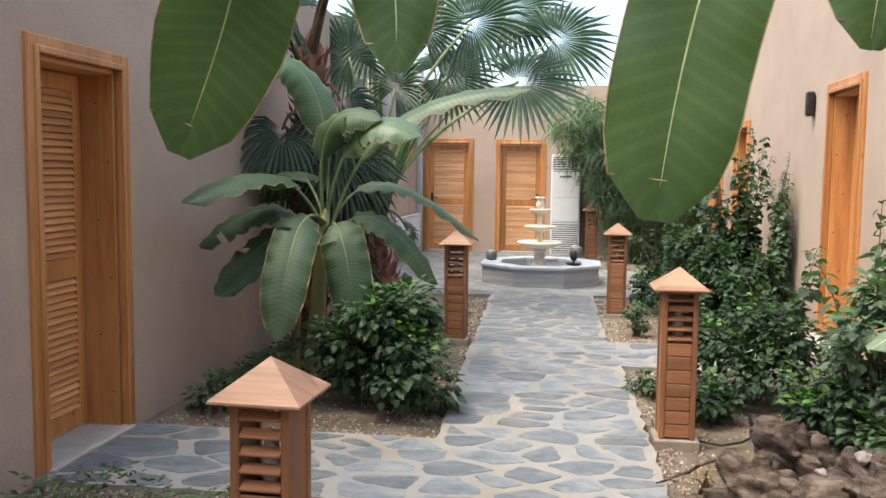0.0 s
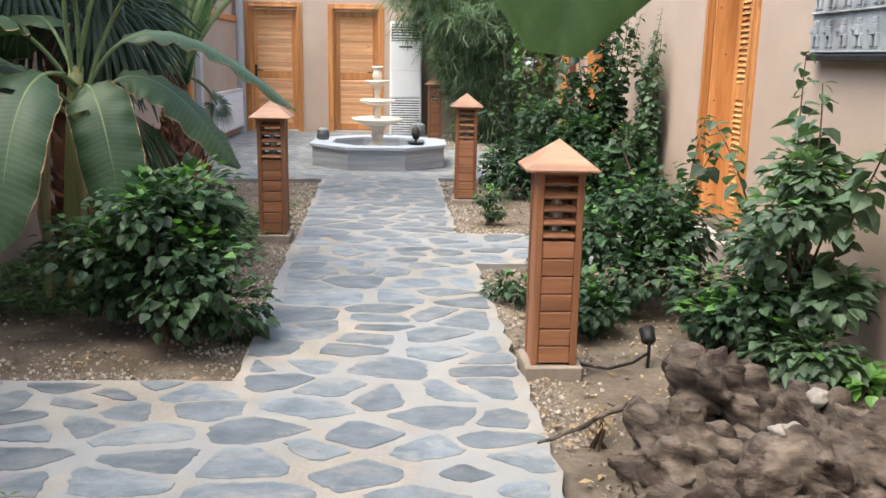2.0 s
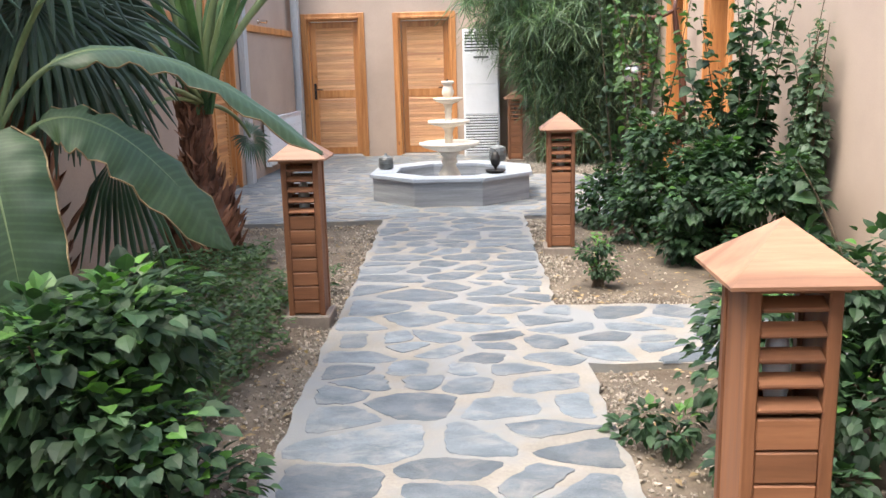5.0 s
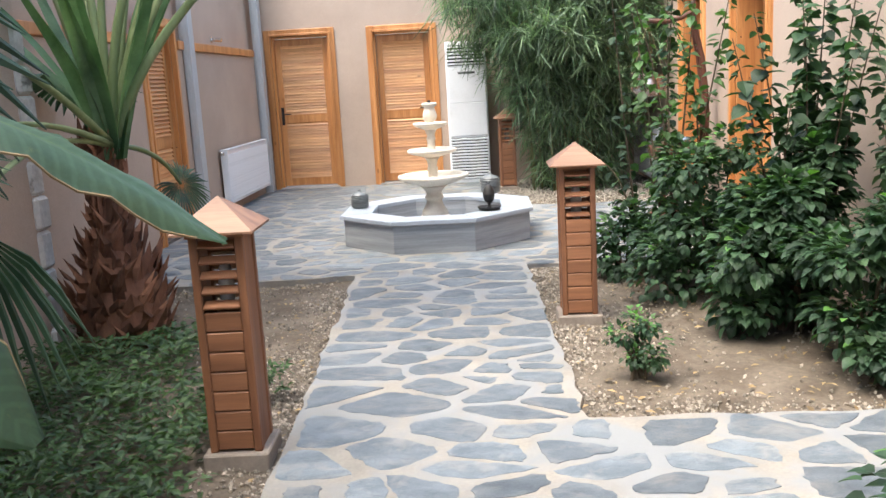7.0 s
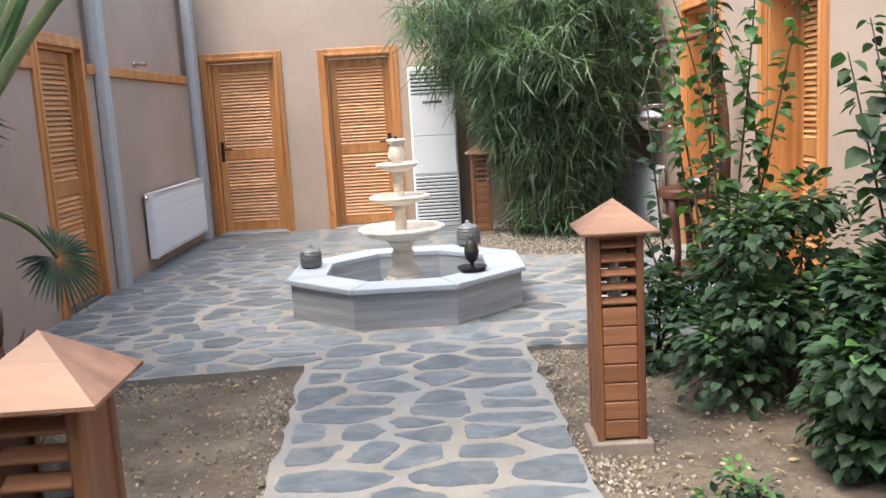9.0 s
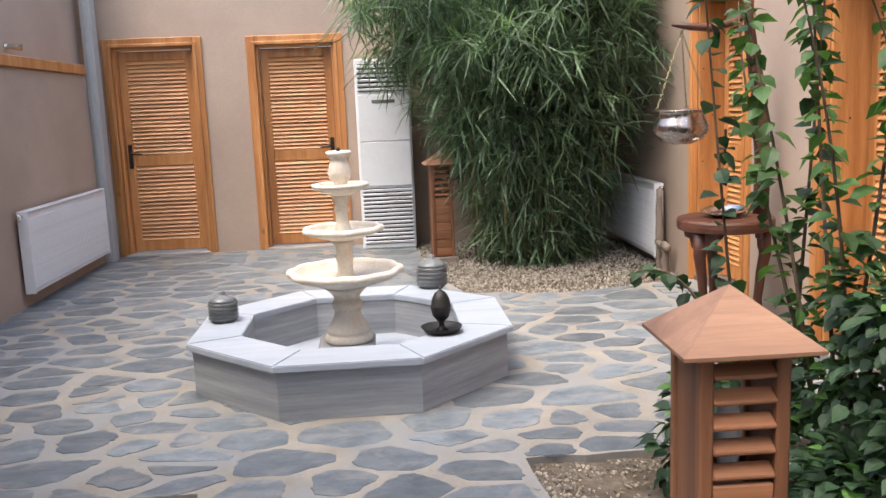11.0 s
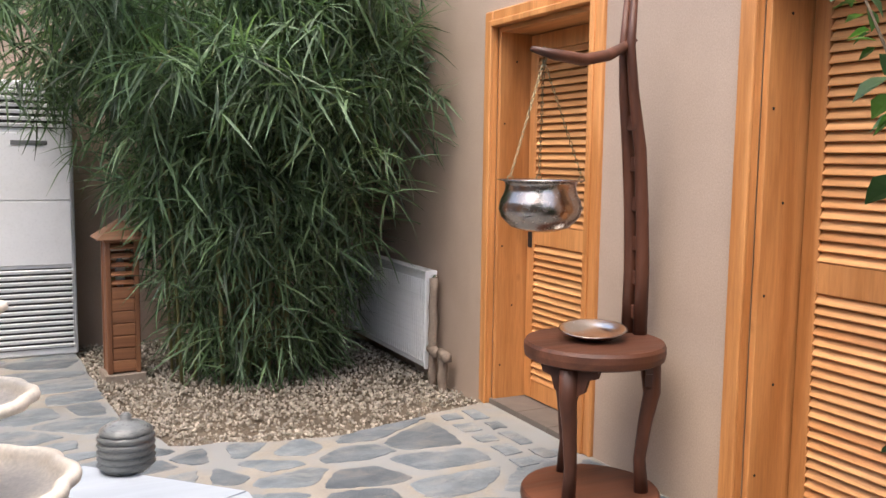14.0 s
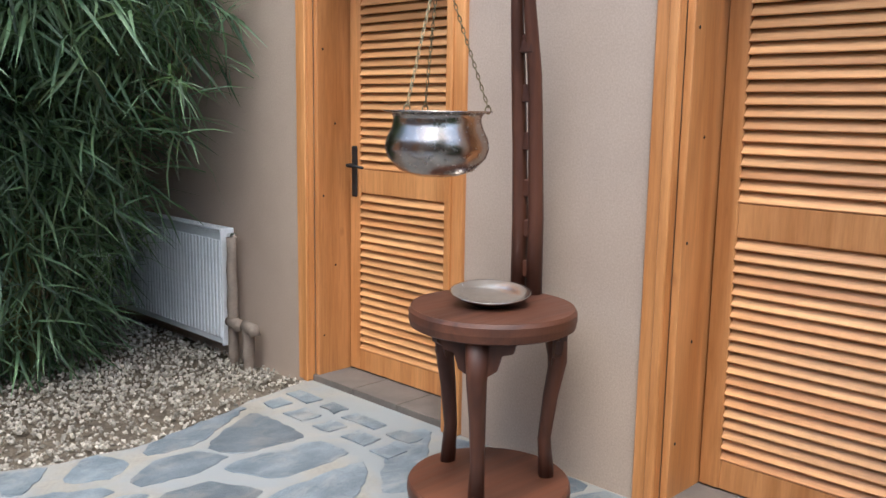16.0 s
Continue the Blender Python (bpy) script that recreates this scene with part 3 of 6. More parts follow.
# ---- wooden garden lanterns ----
def make_lantern(at, label):
    ln = thing("garden_lantern", at, label, "garden lantern", "wooden path lanterns")
    W, Z0, Z1 = 0.097, 0.03, 0.865
    part("plinth", Geo().box(-0.122, 0.122, -0.122, 0.122, -0.05, 0.03, bevel=0.006), FOOTING, ln, "sandy cement footing")
    for sx in (-1, 1):
        for sy in (-1, 1):
            x0, x1 = sorted((sx * W, sx * (W - 0.03)))
            y0, y1 = sorted((sy * W, sy * (W - 0.03)))
            part("corner_post", Geo().box(x0, x1, y0, y1, Z0, Z1, bevel=0.004), LANTERN_WOOD, ln)
    n = 7
    board = Geo().box(-W + 0.03, W - 0.03, -0.009, 0.009, 0.0, 0.53 / n - 0.004, bevel=0.004).mesh("board", LANTERN_WOOD_X)
    slat = Geo().box(-W + 0.03, W - 0.03, -0.021, 0.021, -0.006, 0.006, pose(0, 0, 0, 30), bevel=0.003).mesh("louvre", LANTERN_WOOD_X)
    for k in (1, 3):
        turn = pose(0, 0, 0, 0, 0, 90 * k) @ Matrix.Translation((0, -W + 0.013, 0))
        part("side_panel", Geo().box(-W + 0.03, W - 0.03, -0.007, 0.007, Z0, Z1 - 0.024), LANTERN_WOOD, ln, at=turn)
    for k in (0, 2):
        turn = pose(0, 0, 0, 0, 0, 90 * k) @ Matrix.Translation((0, -W + 0.013, 0))
        for j in range(n):
            part("board", board, None, ln, at=turn @ Matrix.Translation((0, 0, Z0 + 0.01 + j * 0.53 / n)))
        for j in range(5):
            part("louvre", slat, None, ln, at=turn @ Matrix.Translation((0, 0.004, 0.592 + j * 0.055)))
    roof = Geo()
    E, ap = 0.147, 0.98
    roof.add([(-E, -E, Z1), (E, -E, Z1), (E, E, Z1), (-E, E, Z1), (0, 0, ap),
              (-E, -E, Z1 - 0.008), (E, -E, Z1 - 0.008), (E, E, Z1 - 0.008), (-E, E, Z1 - 0.008)],
             [(0, 1, 4), (1, 2, 4), (2, 3, 4), (3, 0, 4), (8, 7, 6, 5), (0, 5, 6, 1), (1, 6, 7, 2), (2, 7, 8, 3), (3, 8, 5, 0)])
    part("roof", roof, ROOF_WOOD, ln, "faded pyramid wooden cap")
    part("top_frame", Geo().box(-W - 0.008, W + 0.008, -W - 0.008, W + 0.008, Z1 - 0.024, Z1 - 0.009), LANTERN_WOOD_X, ln)
    lamp = Geo().lathe([(0.02, 0.56), (0.028, 0.6), (0.03, 0.66), (0.024, 0.71), (0.012, 0.74)], 12)
    part("bulb", lamp, WHITE_PAINT, ln, "unlit lamp inside", smooth=True)
    return ln


lantern = make_lantern(pose(0.745, 4.72, 0, 0, 0, 1), "brown wooden louvred lantern beside the paved path")
for x, y, rz, lab in ((0.6, 9.08, -1, "brown wooden louvred lantern near the fountain plaza"), (-0.87, 7.39, 1.5, "brown wooden louvred lantern beside ground cover plants"),
                      (-0.75, 2.34, -2, "brown wooden louvred lantern beside the cross path"), (0.42, 15.1, 3, "brown wooden louvred lantern half hidden by bamboo")):
    tagged(copy_thing(lantern, pose(x, y, -0.07 if y < 3 else 0, 0, 0, rz)), lab)

# ---- fountain ----
FX, FY = -0.31, 11.89


def octagon(apothem):
    r = apothem / math.cos(math.pi / 8)
    return [(r * math.cos(math.pi / 8 + k * math.pi / 4), r * math.sin(math.pi / 8 + k * math.pi / 4)) for k in range(8)]


fountain = thing("fountain", pose(FX, FY, 0), "octagonal grey marble fountain basin with cream stone tiers", "fountain")
outer, inner = octagon(0.785), octagon(0.56)
lip, lip_in, floor8 = octagon(0.815), octagon(0.555), octagon(0.57)
for k in range(8):
    o0, o1, i0, i1 = outer[k], outer[(k + 1) % 8], inner[k], inner[(k + 1) % 8]
    part("basin_side", Geo().prism([o0, o1, (o1[0] * 0.96, o1[1] * 0.96), (o0[0] * 0.96, o0[1] * 0.96)], -0.03, 0.238), MARBLE, fountain)
    part("basin_lining", Geo().prism([(i0[0] * 1.04, i0[1] * 1.04), (i1[0] * 1.04, i1[1] * 1.04), i1, i0], -0.03, 0.238), MARBLE, fountain)
    l0, l1, m0, m1 = lip[k], lip[(k + 1) % 8], lip_in[k], lip_in[(k + 1) % 8]
    bm = bmesh.new()
    q = [(l0[0], l0[1]), (l1[0], l1[1]), (m1[0], m1[1]), (m0[0], m0[1])]
    bot = [bm.verts.new((x, y, 0.238)) for x, y in q]
    topv = [bm.verts.new((x, y, 0.268)) for x, y in q]
    bm.faces.new(bot[::-1]), bm.faces.new(topv)
    for i in range(4):
        bm.faces.new((bot[i], bot[(i + 1) % 4], topv[(i + 1) % 4], topv[i]))
    bmesh.ops.bevel(bm, geom=[e for e in bm.edges if all(v in topv for v in e.verts)], offset=0.005, segments=2, affect="EDGES")
    me = bpy.data.meshes.new("coping")
    bm.to_mesh(me)
    bm.free()
    me.materials.append(MARBLE_TOP)
    part("coping", me, None, fountain, "pale polished marble coping")
part("basin_floor", Geo().prism(floor8, -0.03, 0.03), MARBLE_TOP, fountain)
part("pedestal_block", Geo().box(-0.185, 0.115, -0.165, 0.125, 0.03, 0.155, bevel=0.008), MARBLE, fountain)
OFF = Matrix.Translation((-0.024, -0.02, 0))


def lobes(n, depth):
    return lambda a, k: 1 + depth * (abs(math.cos(n * a / 2)) - 0.5) * 2 if k >= 2 else 1.0


def bowl(r, z, h, n):
    """A scalloped dish with a thick rolled rim; z is the rim's height."""
    e = min(0.03, r * 0.12)
    prof = [(r * 0.2, z - h), (r * 0.45, z - h * 0.82), (r * 0.84, z - h * 0.5), (r - e * 0.5, z - e * 1.25), (r - e * 0.1, z - e * 1.1), (r, z - e * 0.65), (r - e * 0.15, z - e * 0.15),
            (r - e * 0.7, z), (r - e * 1.25, z - e * 0.25), (r - e * 1.5, z - e * 0.8), (r * 0.8, z - h * 0.4), (r * 0.5, z - h * 0.62), (0.02, z - h * 0.68)]
    return Geo().lathe(prof, 96, OFF, lobes(n, 0.035))


def turned(*profile):
    return Geo().lathe(profile, 32, OFF)


part("pedestal", turned((0.118, 0.154), (0.126, 0.16), (0.13, 0.178), (0.12, 0.196), (0.11, 0.2), (0.114, 0.208), (0.116, 0.22), (0.108, 0.235), (0.088, 0.262), (0.073, 0.295), (0.066, 0.325), (0.074, 0.332), (0.083, 0.345), (0.083, 0.36), (0.074, 0.374), (0.067, 0.38), (0.072, 0.405), (0.092, 0.43), (0.128, 0.455), (0.05, 0.47)), CAST_STONE, fountain, smooth=True)
part("lower_bowl", bowl(0.3, 0.555, 0.115, 10), CAST_STONE, fountain, smooth=True)
part("lower_stem", turned((0.052, 0.455), (0.056, 0.5), (0.042, 0.53), (0.04, 0.58), (0.047, 0.6), (0.038, 0.625), (0.045, 0.67), (0.07, 0.7), (0.03, 0.715)), CAST_STONE, fountain, smooth=True)
part("middle_bowl", bowl(0.21, 0.775, 0.08, 9), CAST_STONE, fountain, smooth=True)
part("upper_stem", turned((0.042, 0.705), (0.045, 0.76), (0.034, 0.785), (0.033, 0.84), (0.041, 0.86), (0.033, 0.885), (0.045, 0.925), (0.055, 0.94), (0.02, 0.95)), CAST_STONE, fountain, smooth=True)
part("upper_bowl", bowl(0.145, 1.0, 0.07, 8), CAST_STONE, fountain, smooth=True)
part("finial_cup", turned((0.03, 0.945), (0.034, 1.0), (0.056, 1.025), (0.062, 1.06), (0.05, 1.1), (0.042, 1.125), (0.062, 1.145), (0.068, 1.158), (0.058, 1.168), (0.035, 1.15), (0.01, 1.145)), CAST_STONE, fountain, smooth=True)
part("nozzle", Geo().lathe([(0.01, 1.14), (0.011, 1.18), (0.004, 1.185)], 10, OFF), IRON, fountain, "dark water nozzle")


def make_jar(at, label):
    jar = thing("ridged_jar", at, label, "jar", "jars on the fountain rim")
    prof = [(0.05, 0.0)]
    for k in range(5):
        zz = 0.012 + k * 0.016
        prof += [(0.062 + 0.004 * math.sin(k), zz), (0.068, zz + 0.006), (0.063, zz + 0.013)]
    prof += [(0.056, 0.096)]
    part("body", Geo().lathe(prof, 28), GLAZE, jar, smooth=True)
    lid = Geo().lathe([(0.062, 0.092), (0.06, 0.1), (0.045, 0.112), (0.02, 0.12), (0.012, 0.124), (0.014, 0.134), (0.006, 0.14)], 28, None, lambda a, k: 1 + 0.03 * math.cos(9 * a))
    part("lid", lid, GLAZE, jar, smooth=True)
    return jar


RIM = 0.268
jar = make_jar(pose(-1.01, 12.0, RIM) @ Matrix.Scale(1.2, 4), "grey glazed ridged jar with domed lid on marble")
copy_thing(jar, pose(0.165, 12.6, RIM, 0, 0, 40) @ Matrix.Scale(1.22, 4))
burner = thing("incense_burner", pose(0.14, 11.5, RIM), "black iron egg-shaped incense burner on its dish", "incense burner")
part("dish", Geo().lathe([(0.05, 0.0), (0.085, 0.006), (0.1, 0.028), (0.104, 0.032), (0.096, 0.03), (0.08, 0.013), (0.02, 0.01)], 32), IRON, burner, smooth=True)
part("foot", Geo().lathe([(0.035, 0.01), (0.016, 0.025), (0.012, 0.05), (0.025, 0.065)], 20), IRON, burner, smooth=True)
part("egg_body", Geo().lathe([(0.02, 0.06), (0.042, 0.085), (0.05, 0.12), (0.0495, 0.13), (0.0515, 0.134), (0.0495, 0.138), (0.044, 0.17), (0.028, 0.2), (0.008, 0.215)], 28), IRON, burner, smooth=True)
cres = [(0.014 * math.sin(a), 0, 0.236 - 0.014 * math.cos(a)) for a in [math.radians(d) for d in range(-120, 121, 20)]]
part("crescent", Geo().tube([(0, 0, 0.21), (0, 0, 0.222)], 0.003).tube(cres, [0.0015 + 0.002 * math.sin(math.pi * k / (len(cres) - 1)) for k in range(len(cres))], 6), IRON, burner)

# ---- heating, air conditioner ----


def make_radiator(at, length, label, fins=True):
    """Panel radiator; local x along the wall, y away from the wall, foot at z 0.06."""
    r = thing("radiator", at, label, "radiator", "panel radiators")
    z0, z1 = 0.08, 0.7
    g = Geo().box(0.012, length - 0.012, 0.095, 0.1, z0 + 0.01, z1 - 0.02)
    g.box(0.012, length - 0.012, 0.03, 0.04, z0 + 0.01, z1 - 0.02)
    part("panel", g, WHITE_PAINT, r)
    n = int(length / 0.034)
    ridge = Geo().box(-0.011, 0.011, 0.0985, 0.108, z0 + 0.04, z1 - 0.06, bevel=0.004).mesh("ridge", WHITE_PAINT)
    for k in range(n):
        part("ridge", ridge, None, r, at=Matrix.Translation((0.03 + (length - 0.06) * k / (n - 1), 0, 0)))
    for x0 in (0.0, length - 0.012):
        part("side_cover", Geo().box(x0, x0 + 0.012, 0.028, 0.108, z0, z1, bevel=0.004), WHITE_PAINT, r)
    top = Geo()
    top.box(0.012, length - 0.012, 0.03, 0.108, z1 - 0.014, z1 - 0.002, bevel=0.003)
    part("top_grille", top, WHITE_PAINT, r)
    br = Geo()
    for x in (0.2, length - 0.2):
        br.box(x - 0.02, x + 0.02, 0.0, 0.032, z0 + 0.1, z1 - 0.1)
    part("bracket", br, WHITE_PAINT, r)
    part("valve", Geo().tube([(length + 0.002, 0.06, z1 - 0.04), (length + 0.05, 0.06, z1 - 0.04)], 0.016).lathe([(0.02, z1 - 0.06), (0.022, z1 - 0.03), (0.012, z1 - 0.02)], 12, Matrix.Translation((length + 0.045, 0.06, 0))), STEEL, r, "steel valve")
    return r


make_radiator(pose(WEST_BACK, 15.72, 0.03, 0, 0, -90), 1.85, "white panel radiator low on the taupe wall")
make_radiator(pose(EAST, 15.9, -0.02, 0, 0, -90) @ Matrix.Diagonal((1, -1, 1, 1)), 1.64, "white ribbed panel radiator behind bamboo")
for k, (y, h, r) in enumerate(((14.2, 0.64, 0.026), (14.06, 0.2, 0.03))):
    pipe = thing("heating_pipe", pose(2.13, y, 0), "taped brown heating pipe beside the radiator", "pipe", "taped heating pipes")
    rr = random.Random(k)
    pts = [(0.004 * rr.uniform(-1, 1), 0.004 * rr.uniform(-1, 1), -0.06 + (h + 0.06) * i / 8) for i in range(9)]
    part("wrapped_pipe", Geo().tube(pts, [r * rr.uniform(0.9, 1.12) for _ in pts], 12), PIPE_WRAP, pipe, smooth=True)
    part("joint", Geo().tube([(0.0, 0.03, 0.2), (0, -0.05, 0.19), (0, -0.06, 0.16)], [0.03, 0.034, 0.03], 10), PIPE_WRAP, pipe, smooth=True)

ac = thing("air_conditioner", pose(-0.05, 15.97, 0), "tall white floor-standing air conditioner with louvred grilles", "air conditioner")
part("cabinet", Geo().box(-0.265, 0.265, -0.14, 0.16, 0.0, 1.84, bevel=0.012), WHITE_PAINT, ac)
part("front_panel", Geo().box(-0.245, 0.245, -0.152, -0.138, 0.62, 1.05, bevel=0.005), WHITE_PAINT, ac)
part("upper_panel", Geo().box(-0.245, 0.245, -0.152, -0.138, 1.056, 1.5, bevel=0.005), WHITE_PAINT, ac)
part("control_strip", Geo().box(-0.11, 0.11, -0.156, -0.15, 1.42, 1.45), GLAZE, ac, "grey display strip")
for z0, z1, n in ((0.05, 0.6, 14), (1.53, 1.79, 6)):
    grille = part("grille", Geo().box(-0.235, 0.235, -0.146, -0.1385, z0, z1), DARK_GAP, ac, "dark air grille")
    bar = Geo().box(-0.24, 0.24, -0.012, 0.004, -0.011, 0.011, pose(0, 0, 0, 20), bevel=0.002).mesh("blade", WHITE_PAINT)
    for k in range(n):
        part("blade", bar, None, grille, at=Matrix.Translation((0, -0.146, z0 + (k + 0.5) * (z1 - z0) / n)))
for x in (-0.2, 0.2):
    part("foot", Geo().box(x - 0.03, x + 0.03, -0.13, 0.15, -0.012, 0.006), DARK_GAP, ac)

# ---- pot stand with hanging pot ----
SX, SY = 1.862, 12.19
stand = thing("pot_stand", pose(SX, SY, 0), "dark stained round wooden stand with a curved hanging arm", "stand")
part("base_board", Geo().lathe([(0.25, 0.012), (0.272, 0.02), (0.276, 0.045), (0.274, 0.066), (0.268, 0.075), (0.0, 0.0755)], 96), DARK_WOOD_X, stand)
for k in range(3):
    a = radians(90 + 120 * k)
    part("foot", Geo().lathe([(0.03, -0.002), (0.034, 0.02)], 12, Matrix.Translation((0.2 * math.cos(a), 0.2 * math.sin(a), 0))), DARK_WOOD, stand)
part("top_board", Geo().lathe([(0.258, 0.606), (0.272, 0.613), (0.276, 0.636), (0.275, 0.66), (0.268, 0.673), (0.0, 0.6745)], 96), DARK_WOOD_X, stand)
for ang in (210, 322, 88):
    a = radians(ang)
    ux, uy = math.cos(a), math.sin(a)
    pts = [(r * ux, r * uy, z) for r, z in ((0.2, 0.07), (0.188, 0.21), (0.205, 0.36), (0.226, 0.475), (0.215, 0.611))]
    part("leg", Geo().tube(pts, [0.03, 0.026, 0.03, 0.036, 0.046], 10, 0.8), DARK_WOOD, stand, smooth=True)
    brace = Geo()
    for s in (-1, 1):
        q = [(0.0, 0.611), (0.12, 0.611), (0.11, 0.576), (0.075, 0.566), (0.06, 0.516), (0.03, 0.496), (0.02, 0.456), (0.0, 0.446)]
        m = Matrix(((-s * uy, -ux * 1, 0, 0.21 * ux), (s * ux, -uy * 1, 0, 0.21 * uy), (0, 0, 1, 0), (0, 0, 0, 1)))
        vs = [m @ Vector((u, d, z)) for d in (-0.013, 0.013) for u, z in q]
        n = len(q)
        brace.add([v[:] for v in vs], [tuple(range(n)), tuple(range(2 * n - 1, n - 1, -1))] + [(i, n + i, n + (i + 1) % n, (i + 1) % n) for i in range(n)])
    part("corner_brace", brace, DARK_WOOD, stand)
# forked upright: two bent rails joined by rungs
back = [(0.232, 0.05, 0.672), (0.242, 0.06, 0.93), (0.23, 0.06, 1.17), (0.2, 0.05, 1.42), (0.15, 0.03, 1.63), (0.125, 0.02, 1.81), (0.135, 0.02, 1.99)]
for s in (-1, 1):
    pts = [(x - s * 0.006 * (k < 5), y + s * (0.03 if k < 4 else 0.022), z) for k, (x, y, z) in enumerate(back)]
    part("upright_rail", Geo().tube(pts, [0.03, 0.029, 0.027, 0.026, 0.022, 0.019, 0.014], 8, 0.9), DARK_WOOD, stand, smooth=True)
for z in (0.76, 0.9, 1.04, 1.2, 1.36, 1.52):
    k = max(i for i in range(len(back)) if back[i][2] <= z)
    f = (z - back[k][2]) / (back[k + 1][2] - back[k][2])
    x, y = back[k][0] + f * (back[k + 1][0] - back[k][0]), back[k][1] + f * (back[k + 1][1] - back[k][1])
    part("rung", Geo().box(x - 0.014, x + 0.014, y - 0.04, y + 0.04, z - 0.03, z + 0.03, bevel=0.004), DARK_WOOD, stand)
arm = [(0.175, 0.03, 1.84), (0.12, 0.02, 1.815), (0.02, 0.0, 1.77), (-0.1, -0.01, 1.745), (-0.22, -0.01, 1.755), (-0.325, -0.01, 1.77)]
part("hanging_arm", Geo().tube(arm, [0.008, 0.024, 0.03, 0.031, 0.028, 0.014], 10, 0.75), DARK_WOOD, stand, smooth=True)

PX, PY, PZ = 1.598, 12.195, 1.295
pot = thing("hanging_pot", pose(PX, PY, PZ), "hammered tinned copper cauldron hanging on brass chains", "pot")
prof = [(0.0, -0.192), (0.06, -0.188), (0.11, -0.172), (0.146, -0.135), (0.156, -0.105), (0.15, -0.075), (0.135, -0.045), (0.13, -0.02), (0.137, -0.004), (0.163, 0.001), (0.163, 0.004),
        (0.135, 0.0), (0.125, -0.02), (0.13, -0.05), (0.145, -0.1), (0.11, -0.165), (0.0, -0.184)]
part("cauldron", Geo().lathe(prof, 48), TIN, pot, smooth=True)
apex = (0.0, 0.0, 0.44)
for ang in (190, 320, 60):
    a = radians(ang)
    foot_p = Vector((0.15 * math.cos(a), 0.15 * math.sin(a), 0.015))
    chain = Geo()
    way = Vector(apex) - foot_p
    n = 26
    rot = way.to_track_quat("Z", "Y").to_matrix().to_4x4()
    for k in range(n):
        c = foot_p + way * ((k + 0.5) / n)
        loop = [(0.0045 * math.cos(t), 0, 0.011 * math.sin(t)) for t in [2 * math.pi * i / 8 for i in range(9)]]
        m = Matrix.Translation(c) @ rot @ pose(0, 0, 0, 0, 0, 90 * (k % 2))
        chain.tube([m @ Vector(p) for p in loop], 0.0017, 4)
    ch = part("chain", chain, CHAIN, pot)
    ring = [(foot_p.x + 0.012 * math.cos(t), foot_p.y, 0.008 + 0.012 * math.sin(t)) for t in [2 * math.pi * i / 10 for i in range(11)]]
    part("ring", Geo().tube(ring, 0.0025, 5), CHAIN, ch)
part("hook", Geo().tube([(0, 0, 0.43), (0.012, 0, 0.445), (0, 0, 0.462), (0, 0, 0.49)], 0.003, 6), CHAIN, pot)
plate = Geo().lathe([(0.0, 0.006), (0.07, 0.007), (0.1, 0.02), (0.128, 0.036), (0.134, 0.037), (0.128, 0.031), (0.1, 0.014), (0.075, 0.0), (0.0, 0.0)], 40)
tagged(part("metal_plate", plate, STEEL, None, "", True, pose(1.865, 12.205, 0.681, 4.0, -4.0)), "shallow polished tin plate lying on the stand", "plate")

# ---- wall fittings on the east wall ----
relief = thing("carved_relief", pose(EAST - 0.035, 5.01, 1.345), "grey carved stone relief with rows of figures", "relief panel")
part("slab", Geo().box(-0.02, 0.035, -0.65, 0.65, 0.0, 0.75, bevel=0.008), RELIEF_STONE, relief)
rr = random.Random(8)
for row in range(4):
    part("row_border", Geo().box(-0.036, -0.018, -0.64, 0.64, row * 0.185 + 0.004, row * 0.185 + 0.014, bevel=0.003), RELIEF_STONE, relief)
    for k in range(9):
        y = -0.58 + k * 0.145
        g = Geo()
        z0 = row * 0.185 + 0.03
        g.box(-0.036, -0.018, y - 0.02, y + 0.02 + rr.uniform(0, 0.02), z0 + 0.05, z0 + 0.1, bevel=0.0035)
        g.box(-0.033, -0.018, y - 0.035, y - 0.012, z0, z0 + 0.06, bevel=0.003)
        g.box(-0.033, -0.018, y + 0.012, y + 0.036, z0, z0 + 0.055, bevel=0.003)
        g.box(-0.036, -0.018, y - 0.015, y + 0.018, z0 + 0.1, z0 + 0.13, bevel=0.0035)
        g.box(-0.031, -0.018, y + 0.03, y + 0.03 + 0.045 * rr.uniform(0.8, 1.1), z0 + 0.07, z0 + 0.09, bevel=0.003)
        part("carving", g, RELIEF_STONE, relief)
ledge = Geo().box(EAST - 0.075, EAST, 4.36, 5.66, 1.31, 1.342, bevel=0.005)
tagged(part("relief_shelf", ledge, IRON), "dark iron ledge under the stone relief", "shelf", "", "structure")
lampw = thing("wall_lamp", pose(EAST, 7.92, 2.015), "black outdoor wall lamp beside a door", "wall lamp")
part("body", Geo().box(-0.075, -0.01, -0.045, 0.045, 0.0, 0.21, bevel=0.012), IRON, lampw)
part("wall_plate", Geo().box(-0.012, 0.002, -0.03, 0.03, 0.03, 0.18, bevel=0.003), IRON, lampw)
part("glass", Geo().box(-0.07, -0.02, -0.035, 0.035, -0.006, 0.0), GLAZE, lampw)

